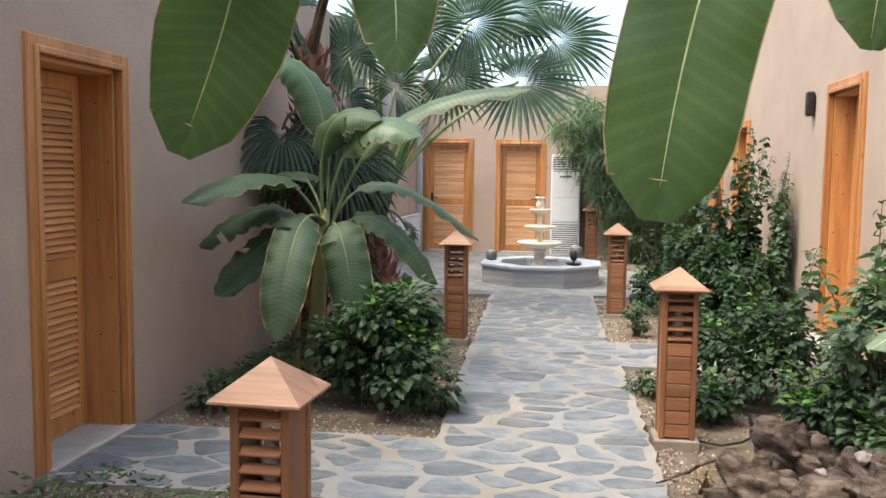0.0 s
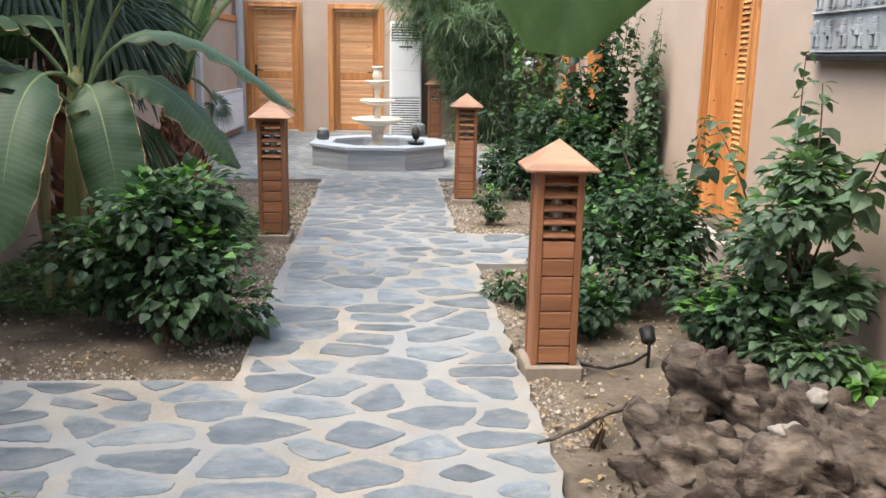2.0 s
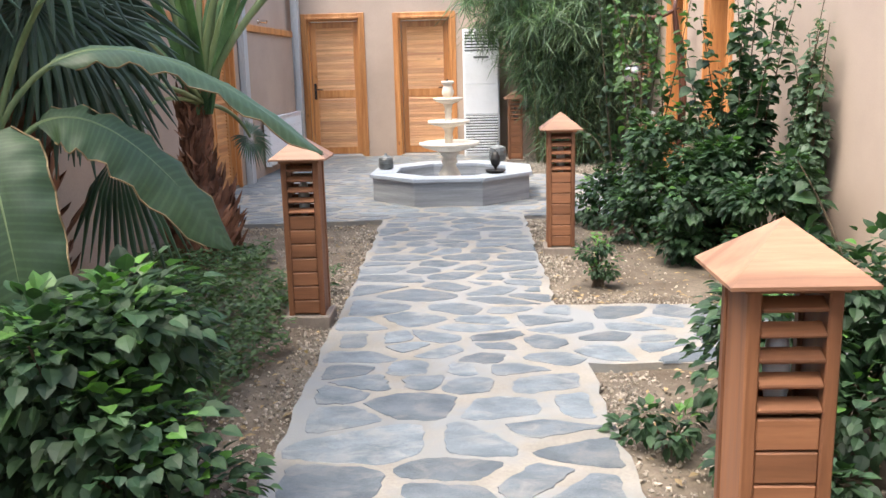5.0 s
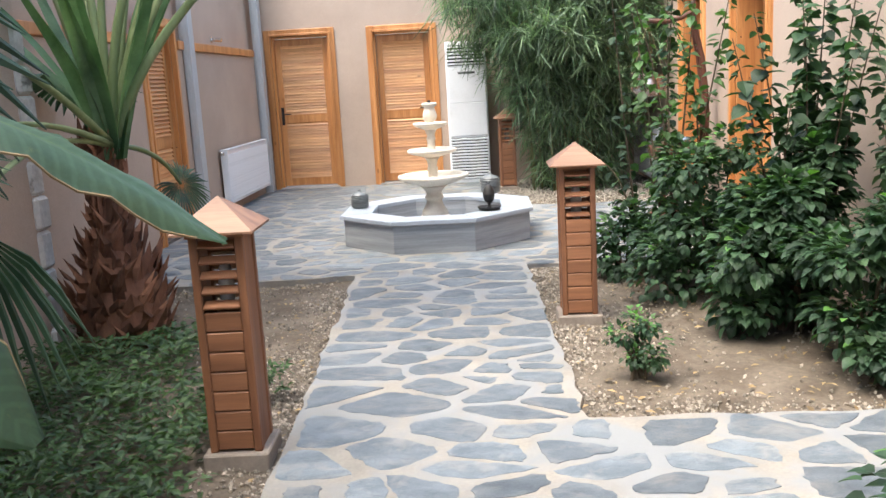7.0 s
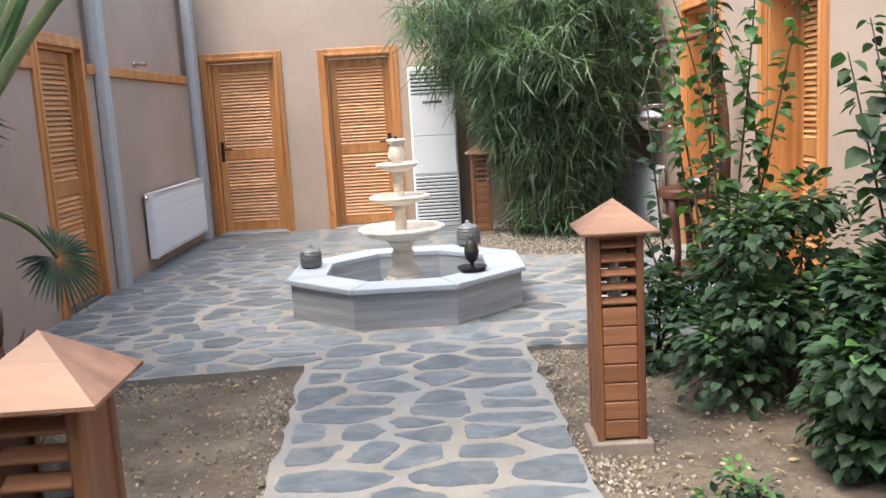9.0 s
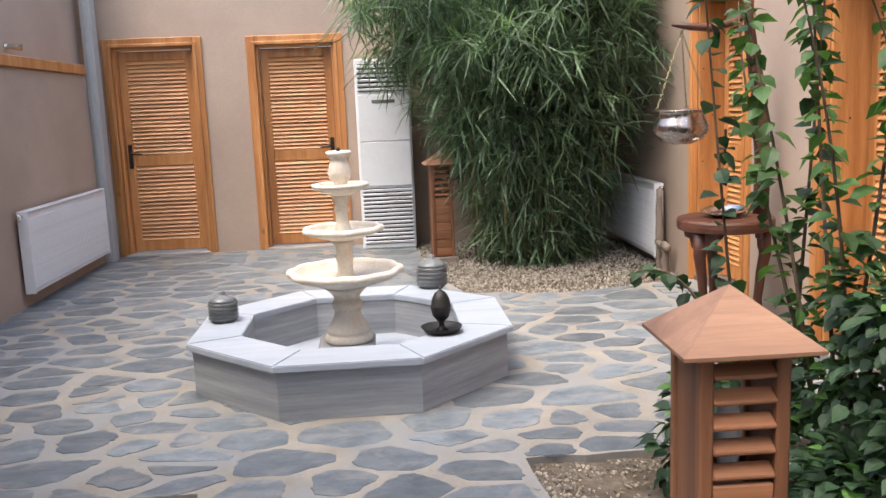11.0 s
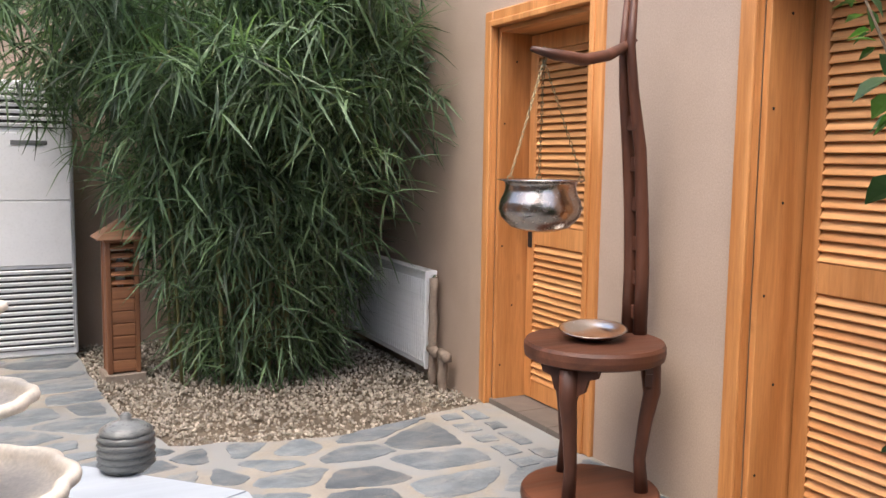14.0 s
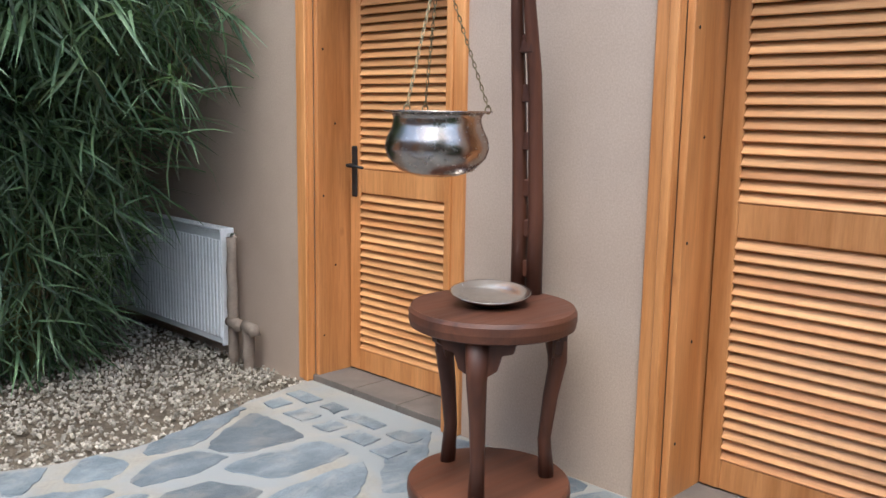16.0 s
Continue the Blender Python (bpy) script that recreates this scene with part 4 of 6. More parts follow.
spot = thing("garden_spotlight", pose(1.2, 4.8, 0), "small black garden spotlight with its cable", "spotlight")
part("head", Geo().lathe([(0.015, 0), (0.032, 0.015), (0.036, 0.075), (0.032, 0.075), (0.02, 0.04)], 16, pose(0, 0, 0.07, -50)), IRON, spot, smooth=True)
part("spike", Geo().tube([(0, 0, -0.06), (0, 0, 0.08)], 0.008), IRON, spot)
part("cable", Geo().tube([(0.0, 0.0, 0.03), (-0.08, -0.05, 0.0), (-0.2, -0.09, -0.015), (-0.3, -0.05, -0.01), (-0.36, -0.02, -0.01)], 0.007, 6), IRON, spot)
fixture = thing("wall_spotlight", pose(WEST_BACK - 0.03, 14.25, 1.91), "small chrome spotlight above the capping rail", "spotlight")
part("tube", Geo().tube([(-0.06, 0, 0.03), (0.0, 0, 0.03), (0.09, 0.0, 0.02)], [0.012, 0.02, 0.024], 12), STEEL, fixture)
part("rose", Geo().tube([(-0.03, 0, 0.03), (-0.02, 0, 0.03)], 0.035, 14), STEEL, fixture)


# ---- plants ----
from mathutils.bvhtree import BVHTree


def arc(p0, p1, p2, n):
    """Points on a curve from p0 to p2 that is drawn towards p1."""
    p0, p1, p2 = Vector(p0), Vector(p1), Vector(p2)
    return [(1 - s) ** 2 * p0 + 2 * s * (1 - s) * p1 + s * s * p2 for s in [k / n for k in range(n + 1)]]


def banana_leaf(plant, base, bend, tip, width, face, seed, pale=False, fold=0.25, stalk=0.12, tears=2, blunt=0.45, young=False):
    """A broad blade on a thick midrib. face: the way its upper side looks."""
    rr = random.Random(seed)
    n, half = 30, 7
    mid = arc(base, bend, tip, n)
    face = Vector(face)
    rows, g = [], Geo()
    torn = {(rr.randrange(8, n - 3), rr.choice((-1, 1))) for _ in range(tears)}
    for k, p in enumerate(mid):
        d = (mid[min(k + 1, n)] - mid[max(k - 1, 0)]).normalized()
        across = d.cross(face).normalized()
        up = across.cross(d).normalized()
        s = (k / n - stalk) / (1 - stalk)
        w = 0.0 if s <= 0 else width / 2 * min(1, (s / 0.22)) ** 0.6 * (max(0.0, 1 - ((s - blunt) / (1.003 - blunt)) ** 2.6) ** 0.5 if s > blunt else 1)
        row = []
        for i in range(-half, half + 1):
            u = i / half
            q = abs(u) * w
            ripple = 0.016 * math.sin(k * 1.9 + (2 if u > 0 else 0)) * u * u + 0.006 * rr.uniform(-1, 1) * abs(u)
            row.append(p + across * u * w * math.cos(fold * abs(u)) + up * (0.005 + (0.22 * q - fold * 1.7 * q * abs(u)) + ripple))
        rows.append(row)
    idx = len(rows[0])
    g.v = [tuple(v) for row in rows for v in row]
    for k in range(n):
        for i in range(idx - 1):
            sd = -1 if i < half else 1
            edge = (half - 1 - i) if i < half else (i - half)
            if (k, sd) in torn and edge >= 2:
                continue
            g.f.append((k * idx + i, k * idx + i + 1, (k + 1) * idx + i + 1, (k + 1) * idx + i))
    blade = part("leaf", g, BANANA_PALE if pale else BANANA_DULL if young else BANANA, plant, smooth=True)
    uv = blade.data.uv_layers.new(name="UVMap")
    for loop in blade.data.loops:
        k, i = divmod(loop.vertex_index, idx)
        uv.data[loop.index].uv = (abs(i - half) / half, k / n)
    part("midrib", Geo().tube([p for p in mid], [(0.014 if young else 0.019) * (1 - 0.72 * k / n) for k in range(n + 1)], 6), MIDRIB_DULL if young else MIDRIB, blade, smooth=True)
    first = int(n * stalk) + 2
    rim = [rows[k][0] for k in range(first, n)] + [rows[k][-1] for k in range(n - 1, first - 1, -1)]
    part("dry_margin", Geo().tube(rim, 0.0035, 4), DRY_LEAF, blade)
    return blade


def stem_part(plant, pts, radii, seed):
    g = Geo().tube(pts, radii, 14)
    part("stem", g, STEM, plant, smooth=True)


def banana_plant(name, at, height, label, lean=(0, 0)):
    pl = thing(name, pose(*at), label, "banana plant", "banana plants")
    n = 8
    pts = [(lean[0] * (k / n) ** 1.5, lean[1] * (k / n) ** 1.5, -0.05 + (height + 0.05) * k / n) for k in range(n + 1)]
    stem_part(pl, pts, [0.075 - 0.04 * k / n for k in range(n + 1)], 1)
    return pl


# one by the west bed
X, Y = -1.66, 5.72
bp = banana_plant("banana_plant", (X, Y, -0.03), 1.25, "young banana plant with arching leaves and torn edges", (0.1, -0.05))
crown = (0.1, -0.05, 1.15)
for base, bend, tip, w, face, sd, pale, fold in (
        (crown, (-0.1, -0.3, 1.75), (-0.42, -1.16, 1.32), 0.3, (0, 0, 1), 1, False, 0.35),
        (crown, (0.25, 0.25, 1.85), (1.08, 0.75, 0.99), 0.19, (0, -0.35, 1), 2, True, 0.3),
        (crown, (0.35, 0.05, 1.55), (0.86, 0.13, 0.72), 0.24, (0.5, -0.4, 0.9), 3, False, 0.3),
        (crown, (0.1, -0.75, 1.45), (0.07, -0.97, 0.5), 0.25, (0.25, -1, 0.3), 4, False, 0.22),
        (crown, (0.3, -0.35, 1.4), (0.42, -0.42, 0.45), 0.26, (0.25, -1, 0.35), 5, False, 0.22),
        (crown, (0.2, 0.0, 2.3), (-0.3, -0.15, 2.3), 0.26, (0.1, -0.6, 0.9), 6, True, 0.4),
        (crown, (0.3, 0.1, 2.15), (1.5, 0.1, 2.08), 0.22, (0, -0.4, 1), 7, True, 0.35),
        (crown, (0.3, -0.2, 2.1), (0.82, -0.35, 1.74), 0.3, (0.1, -0.6, 1), 8, True, 0.35),
        (crown, (0.0, -0.2, 2.1), (0.55, -0.3, 1.85), 0.24, (0.2, -0.7, 0.8), 9, False, 0.4),
        (crown, (-0.15, -0.35, 1.5), (-0.62, -0.5, 1.0), 0.24, (-0.2, -0.6, 0.9), 10, False, 0.3),
        (crown, (-0.1, -0.2, 1.35), (-0.4, -0.75, 0.72), 0.26, (-0.1, -0.8, 0.6), 11, False, 0.3),
        (crown, (-0.2, 0.3, 1.8), (-0.6, 0.7, 1.25), 0.28, (0, 0, 1), 12, False, 0.3)):
    base = (base[0], base[1], base[2] - 0.07 * (sd % 4))
    banana_leaf(bp, base, bend, tip, w * 1.18, face, sd, pale, fold, 0.3, 1, 0.6, True)
part("dry_sheath", Geo().tube([(-0.07, -0.06, 0.9), (-0.1, -0.1, 0.5), (-0.08, -0.09, 0.1)], [0.02, 0.035, 0.015], 7, 0.4), DRY_LEAF, bp)
stake = Geo().tube([(-1.73, 5.52, -0.08), (-1.72, 5.55, 0.75)], 0.016, 8)
tagged(part("plant_stake", stake, CANE), "thin green stake beside the banana plant", "stake")

# tall ones beside the walk, whose leaves hang over it
bw = banana_plant("banana_plant", (-1.95, 2.0, -0.03), 2.3, "tall banana plant with broad leaves hanging over the path", (0.2, 0.2))
top = (0.2, 0.2, 2.2)
banana_leaf(bw, top, (1.2, 1.6, 3.65), (0.33, 1.55, 1.58), 0.6, (0.25, -1, 0.25), 21, False, 0.12, 0.15, 1, 0.78)
banana_leaf(bw, top, (1.5, 1.05, 3.5), (1.45, 1.0, 1.88), 0.36, (0.1, -1, 0.3), 22, False, 0.15, 0.15, 1, 0.78)
banana_leaf(bw, top, (0.0, -0.5, 3.1), (-0.1, -1.3, 2.4), 0.5, (0, 0.3, 1), 23, False, 0.2, 0.15, 2)
banana_leaf(bw, top, (0.3, -0.3, 3.3), (0.9, -0.9, 2.7), 0.5, (0, 0.3, 1), 24, False, 0.2, 0.15, 2)
be = banana_plant("banana_plant", (1.75, 2.3, -0.03), 2.2, "tall banana plant with a broad leaf hanging beside the path", (-0.15, 0.2))
top = (-0.15, 0.2, 2.1)
banana_leaf(be, top, (-1.03, 0.85, 3.7), (-1.28, 0.85, 1.34), 0.5, (-0.1, -1, 0.15), 31, False, 0.1, 0.12, 2, 0.88)
banana_leaf(be, top, (-0.62, 0.3, 3.1), (-0.72, 0.3, 1.89), 0.36, (0.1, -1, 0.2), 32, False, 0.15, 0.15, 1, 0.75)
banana_leaf(be, (-0.05, -0.05, 1.4), (-0.5, -0.62, 1.5), (-0.98, -0.66, 1.16), 0.15, (0, -0.4, 1), 33, True, 0.3, 0.15, 1)
banana_leaf(be, top, (0.0, -0.6, 3.0), (0.1, -1.5, 2.4), 0.5, (0, 0.3, 1), 34, False, 0.2, 0.15, 2)


def palm_frond(palm, base, bend, hub, radius, face, out, seed, mat=None, spread=150, n=38, droop=0.35):
    """A fan: folded blades that spread from the end of a long petiole; out: the way the fan points."""
    rr = random.Random(seed)
    pts = arc(base, bend, hub, 10)
    fr = part("petiole", Geo().tube(pts, [0.032 * (1 - 0.6 * k / 10) for k in range(11)], 6, 0.55), PETIOLE if mat is not PALM_DARK else TWIG, palm, smooth=True)
    out, face = Vector(out).normalized(), Vector(face)
    side = out.cross(face).normalized()
    up = side.cross(out).normalized()
    g = Geo()
    h = Vector(hub)
    for i in range(n):
        a0, a1 = [radians(spread) * ((i + e) / n * 2 - 1) for e in (0, 1)]
        am = (a0 + a1) / 2
        r = radius * (1 - 0.22 * abs(am / radians(spread))) * rr.uniform(0.9, 1.05)
        dm = out * math.cos(am) + side * math.sin(am)
        fan = [(0.08, 0.0), (0.5, 1.0), (0.72, 0.72), (1.0, 0.06)]
        ring = []
        for s, wd in fan:
            dl = out * math.cos(am + (a0 - am) * wd) + side * math.sin(am + (a0 - am) * wd)
            dr = out * math.cos(am + (a1 - am) * wd) + side * math.sin(am + (a1 - am) * wd)
            sag = Vector((0, 0, -droop * radius * max(0, s - 0.45) ** 1.6 * rr.uniform(0.7, 1.5)))
            rr_ = r * s
            ring.append((h + dl * rr_ + sag, h + dm * rr_ + up * 0.03 * wd * radius + sag, h + dr * rr_ + sag))
        base_i = len(g.v)
        for tri in ring:
            g.v += [tuple(v) for v in tri]
        for k in range(len(ring) - 1):
            for j in (0, 1):
                q = base_i + k * 3 + j
                g.f.append((q, q + 1, q + 4, q + 3))
    part("fan_blade", g, mat or PALM, fr)
    return fr


def palm_trunk(palm, height, r0, r1, seed, scales=150, neck=0.8):
    rr = random.Random(seed)

    def girth(s):
        if neck == 0.8:
            return r0 + (r1 - r0) * s ** neck
        e = min(1, max(0, (s - 0.22) / neck))
        return r0 + (r1 - r0) * e * e * (3 - 2 * e)

    n = 12
    core = Geo().lathe([(girth(k / n) * (1.12 if k == 0 else 1), -0.05 + (height + 0.05) * k / n) for k in range(n + 1)], 20)
    trunk = part("trunk", core, BARK, palm, smooth=True)
    g = Geo()
    for k in range(scales):
        s = k / scales
        z = s * height
        r = girth(s)
        a = k * 2.39996 + rr.uniform(-0.2, 0.2)
        L, w = rr.uniform(0.08, 0.24), rr.uniform(0.03, 0.1)
        ux, uy = math.cos(a), math.sin(a)
        o = Vector((ux, uy, 0))
        t = Vector((-uy, ux, 0))
        b = o * r * 0.9 + Vector((0, 0, z - 0.05))
        flare = (rr.uniform(0.0, 0.05) + 0.09 * rr.random() ** 4) * r / r0
        w *= 0.4 + 0.6 * r / r0
        m = b + o * (flare * 0.5 + 0.02) + Vector((0, 0, L * 0.55))
        e = b + o * (flare + 0.03) + Vector((0, 0, L)) + t * rr.uniform(-0.06, 0.06)
        vs = [b - t * w * 0.7, b + t * w * 0.7, m - t * w * 0.55 - o * 0.01, m + o * 0.018, m + t * w * 0.55 - o * 0.01, e]
        g.add([v[:] for v in vs], [(0, 1, 4, 3), (0, 3, 2), (2, 3, 5), (3, 4, 5)])
    part("shaggy_bark", g, BARK, trunk)


# fan palm by the plaza
palm = thing("fan_palm", pose(-2.0, 9.05, -0.03), "fan palm with shaggy brown trunk beside the plaza", "palm tree", "fan palms")
palm_trunk(palm, 1.2, 0.245, 0.085, 4, 300, 0.4)
c = (0.08, -0.03, 1.12)
fronds = (
    ((0.4, -0.1, 1.9), (1.55, -0.2, 2.45), 0.74, (0.1, -0.8, 0.6), (1, -0.1, -0.15)),
    ((0.2, -0.2, 2.2), (1.05, -0.2, 3.05), 0.72, (0.1, -0.9, 0.4), (0.8, -0.1, 0.5)),
    ((0.1, -0.1, 1.9), (0.25, -0.15, 2.4), 0.55, (0, -0.8, 0.6), (0.3, -0.3, 0.6)),
    ((-0.05, -0.2, 1.9), (-0.2, -0.35, 2.7), 0.55, (0, -0.8, 0.5), (-0.4, -0.3, 0.6)),
    ((0.3, 0.4, 2.1), (0.6, 0.8, 2.75), 0.6, (0, -0.5, 0.8), (0.4, 0.5, 0.4)),
    ((-0.2, 0.4, 2.1), (-0.3, 0.9, 2.6), 0.55, (0, -0.3, 0.9), (-0.3, 0.6, 0.3)),
    ((-0.1, -0.6, 1.3), (0.02, -1.4, 0.92), 0.66, (0.6, -0.6, 0.4), (0.35, -0.3, -1.0)),
    ((-0.3, 0.3, 1.5), (-0.55, 0.9, 1.5), 0.5, (0, 0, 1), (-0.3, 0.8, -0.3)),
    ((0.2, 0.3, 1.1), (0.28, 0.4, 0.85), 0.24, (0.3, -0.6, 0.7), (0.5, 0.4, -0.6)),
    ((-0.02, -0.9, 1.75), (-0.1, -1.75, 1.72), 0.42, (0.3, -0.3, 0.8), (0.1, -0.9, -0.4)),
    ((0.0, -0.8, 1.4), (0.0, -1.7, 1.22), 0.45, (0.3, -0.3, 0.8), (0.1, -0.9, -0.5)),
    ((0.5, 0.2, 2.2), (1.9, 0.3, 2.95), 0.7, (0, -0.9, 0.4), (0.8, 0.2, 0.3)),
    ((0.3, 0.1, 2.2), (0.75, 0.2, 2.55), 0.62, (0, -0.9, 0.4), (0.6, -0.1, -0.2)),
    ((0.2, 0.2, 2.3), (0.45, 0.3, 3.1), 0.7, (0, -0.9, 0.4), (0.2, 0.1, 0.8)),
    ((0.0, 0.1, 2.1), (-0.1, 0.2, 3.0), 0.65, (0, -0.9, 0.4), (-0.5, 0.1, 0.5)),
    ((0.4, 0.3, 2.4), (1.4, 0.5, 3.3), 0.75, (0, -0.9, 0.4), (0.5, 0.2, 0.4)),
)
for k, (bend, hub, r, face, out) in enumerate(fronds):
    ragged_fan = k == 6  # an old frond, split and hanging
    palm_frond(palm, c, bend, hub, r, face, out, 50 + k, PALM, 48 if ragged_fan else 150, 17 if ragged_fan else 38, 0.8 if ragged_fan else 0.35)
# sword-like young blades in its heart
rr = random.Random(77)
HEART = foliage("palm_heart", (0.045, 0.095, 0.04), (0.14, 0.23, 0.115), thru=0.25, lo=0.5, hi=1.5)
for k in range(13):
    heart = Geo()
    a = k * 2.4 + rr.uniform(-0.3, 0.3)
    lean = rr.uniform(0.25, 0.95)
    tip = Vector((0.08 + lean * math.cos(a), -0.03 + lean * math.sin(a), 1.12 + rr.uniform(0.8, 1.3)))
    pts = arc((0.08 + 0.05 * math.cos(a), -0.03 + 0.05 * math.sin(a), 1.05), (0.08 + 0.14 * math.cos(a), -0.03 + 0.14 * math.sin(a), 1.5), tip, 6)
    t = Vector((-math.sin(a), math.cos(a), 0))
    b = len(heart.v)
    for j, p in enumerate(pts):
        w = 0.052 * (0.45 + math.sin(math.pi * min(1, j / 6 + 0.15)) * 0.6) * (1 if j < 6 else 0.1)
        heart.v += [tuple(p - t * w), tuple(p - Vector((math.cos(a), math.sin(a), 0)) * 0.035), tuple(p + t * w)]
    for j in range(6):
        for i in (0, 1):
            q = b + 3 * j + i
            heart.f.append((q, q + 1, q + 4, q + 3))
    part("young_blade", heart, HEART, palm)

# older, taller palm against the west wall, dark with hanging dead fronds
old = thing("fan_palm", pose(-1.98, 6.65, -0.03), "old dark fan palm with a skirt of hanging dead fronds", "palm tree", "fan palms")
palm_trunk(old, 2.5, 0.14, 0.12, 9, 170)
rr = random.Random(15)
for k in range(15):
    a = rr.uniform(0, 6.28)
    z = rr.uniform(1.5, 2.5)
    ro = rr.uniform(0.3, 0.62)
    x, y = ro * math.cos(a), min(0.15, ro * math.sin(a))
    x = min(x, 0.3)
    if -1.98 + x < -2.25:
        x = -0.2
    low = z < 2.1
    palm_frond(old, (0.05 * math.cos(a), 0.05 * math.sin(a), z), (x * 0.6, y * 0.6, z + 0.35), (x, y, z + (0.05 if low else 0.5)), rr.uniform(0.42, 0.6),
               (0.2, -0.6, 0.7), (x, y, -0.7 if low else 0.1), 90 + k, PALM_DARK, 120, 28, 0.7)


# leaf shapes for shrubs: outline half widths along the blade
def leaf_template(points, bend=0.15):
    vs, fs = [], []
    for k, (s, w) in enumerate(points):
        z = -bend * s * s
        vs += [(-w, s, z + 0.25 * w), (0, s, z), (w, s, z + 0.25 * w)]
        if k:
            q = 3 * (k - 1)
            fs += [(q, q + 1, q + 4, q + 3), (q + 1, q + 2, q + 5, q + 4)]
    return np.array(vs), fs


OVATE = leaf_template([(0.0, 0.02), (0.25, 0.3), (0.55, 0.33), (1.0, 0.01)], 0.25)
BROAD = leaf_template([(0.0, 0.03), (0.18, 0.38), (0.5, 0.44), (0.78, 0.24), (1.0, 0.01)], 0.3)
BLADE = leaf_template([(0.0, 0.008), (0.25, 0.025), (0.6, 0.02), (1.0, 0.001)], 0.42)
TINY = leaf_template([(0.0, 0.03), (0.5, 0.22), (1.0, 0.02)], 0.2)


def leaves(template, spots):
    """One mesh of leaves. spots: (place, way the blade points, way it faces, length)."""
    tv, tf = template
    n, m = len(spots), len(tv)
    P = np.array([s[0] for s in spots])
    D = np.array([s[1] for s in spots])
    U = np.array([s[2] for s in spots])
    L = np.array([s[3] for s in spots])
    D = D / np.linalg.norm(D, axis=1, keepdims=True)
    X = np.cross(D, U)
    X /= np.linalg.norm(X, axis=1, keepdims=True) + 1e-9
    Z = np.cross(X, D)
    V = P[:, None] + L[:, None, None] * (tv[None, :, :1] * X[:, None] + tv[None, :, 1:2] * D[:, None] + tv[None, :, 2:] * Z[:, None])
    g = Geo()
    g.v = [tuple(p) for p in V.reshape(-1, 3).tolist()]
    g.f = [tuple(i + k * m for i in f) for k in range(n) for f in tf]
    return g


def unit(rr):
    v = Vector((rr.gauss(0, 1), rr.gauss(0, 1), rr.gauss(0, 1)))
    return v.normalized()


def shrub(name, at, size, count, leaf, mat, label, seed, template=OVATE, fresh=0.1, stems=9, lumps=16):
    """A bush of leafy lumps on woody stems; size: half width, half depth, height."""
    rr = random.Random(seed)
    sh = thing(name, pose(*at), label, "shrub", "garden shrubs")
    sx, sy, sz = size
    centres = []
    for _ in range(lumps):
        a, q, h = rr.uniform(0, 6.28), rr.random() ** 0.5, rr.uniform(0.12, 0.9)
        w = 1.0 if h < 0.55 else 1.0 - (h - 0.55) * 1.3
        centres.append((Vector((sx * 0.75 * q * w * math.cos(a), sy * 0.75 * q * w * math.sin(a), sz * h)), rr.uniform(0.22, 0.42)))
    for c, _ in centres[:stems]:
        woody = Geo().tube(arc((rr.uniform(-0.05, 0.05), rr.uniform(-0.05, 0.05), -0.05), (c.x * 0.3, c.y * 0.3, c.z * 0.6), c, 5), [0.011, 0.01, 0.008, 0.007, 0.005, 0.004], 5)
        part("stem", woody, TWIG, sh)
    spots, new_spots = [], []
    leaf *= 0.88
    for k in range(int(count * 1.3)):
        c, r = centres[rr.randrange(len(centres))]
        d = unit(rr)
        rad = r * min(sx, sz) * 1.25 * rr.random() ** 0.35
        p = c + Vector((d.x * rad, d.y * rad, d.z * rad * 0.8))
        p.z = max(p.z, 0.03)
        out = (d + 0.6 * Vector((p.x, p.y, 0)) / max(sx, 0.1) + Vector((0, 0, -0.25))).normalized()
        up = (Vector((0, 0, 1)) + 0.5 * d + 0.4 * unit(rr)).normalized()
        spot = (p, out, up, leaf * rr.uniform(0.6, 1.25))
        (new_spots if d.z > 0.4 and rr.random() < fresh * 2 else spots).append(spot)
    part("foliage", leaves(template, spots), mat, sh)
    if new_spots:
        part("young_leaves", leaves(template, new_spots), SHRUB_FRESH, sh, "fresh bright green leaves")
    return sh


def climber(name, at, shoots, leaf, mat, label, seed, gap=0.035, template=OVATE, cat="climbing plant"):
    """Long leafy shoots. shoots: bend and tip of each, from the foot."""
    rr = random.Random(seed)
    cl = thing(name, pose(*at), label, cat, "leafy shoots")
    for bend, tip in shoots:
        spots = []
        n = max(8, int(Vector(tip).length / gap))
        pts = arc((rr.uniform(-0.06, 0.06), rr.uniform(-0.06, 0.06), -0.04), bend, tip, n)
        shoot = part("shoot", Geo().tube(pts, [0.009 * (1 - 0.75 * k / n) for k in range(n + 1)], 5), TWIG, cl)
        for k in range(3, n + 1):
            d = (pts[k] - pts[k - 1]).normalized()
            for s in range(rr.choice((1, 2, 2, 3))):
                a = rr.uniform(0, 6.28)
                sd = Vector((math.cos(a), math.sin(a), rr.uniform(-1.1, 0.15)))
                size = leaf * rr.uniform(0.65, 1.2) * (1.0 if k < n * 0.85 else 0.6)
                spots.append((pts[k] + sd * 0.012, sd + d * 0.25, Vector((0, 0, 1)) + 0.5 * unit(rr), size))
        part("foliage", leaves(template, spots), mat, shoot)
    return cl


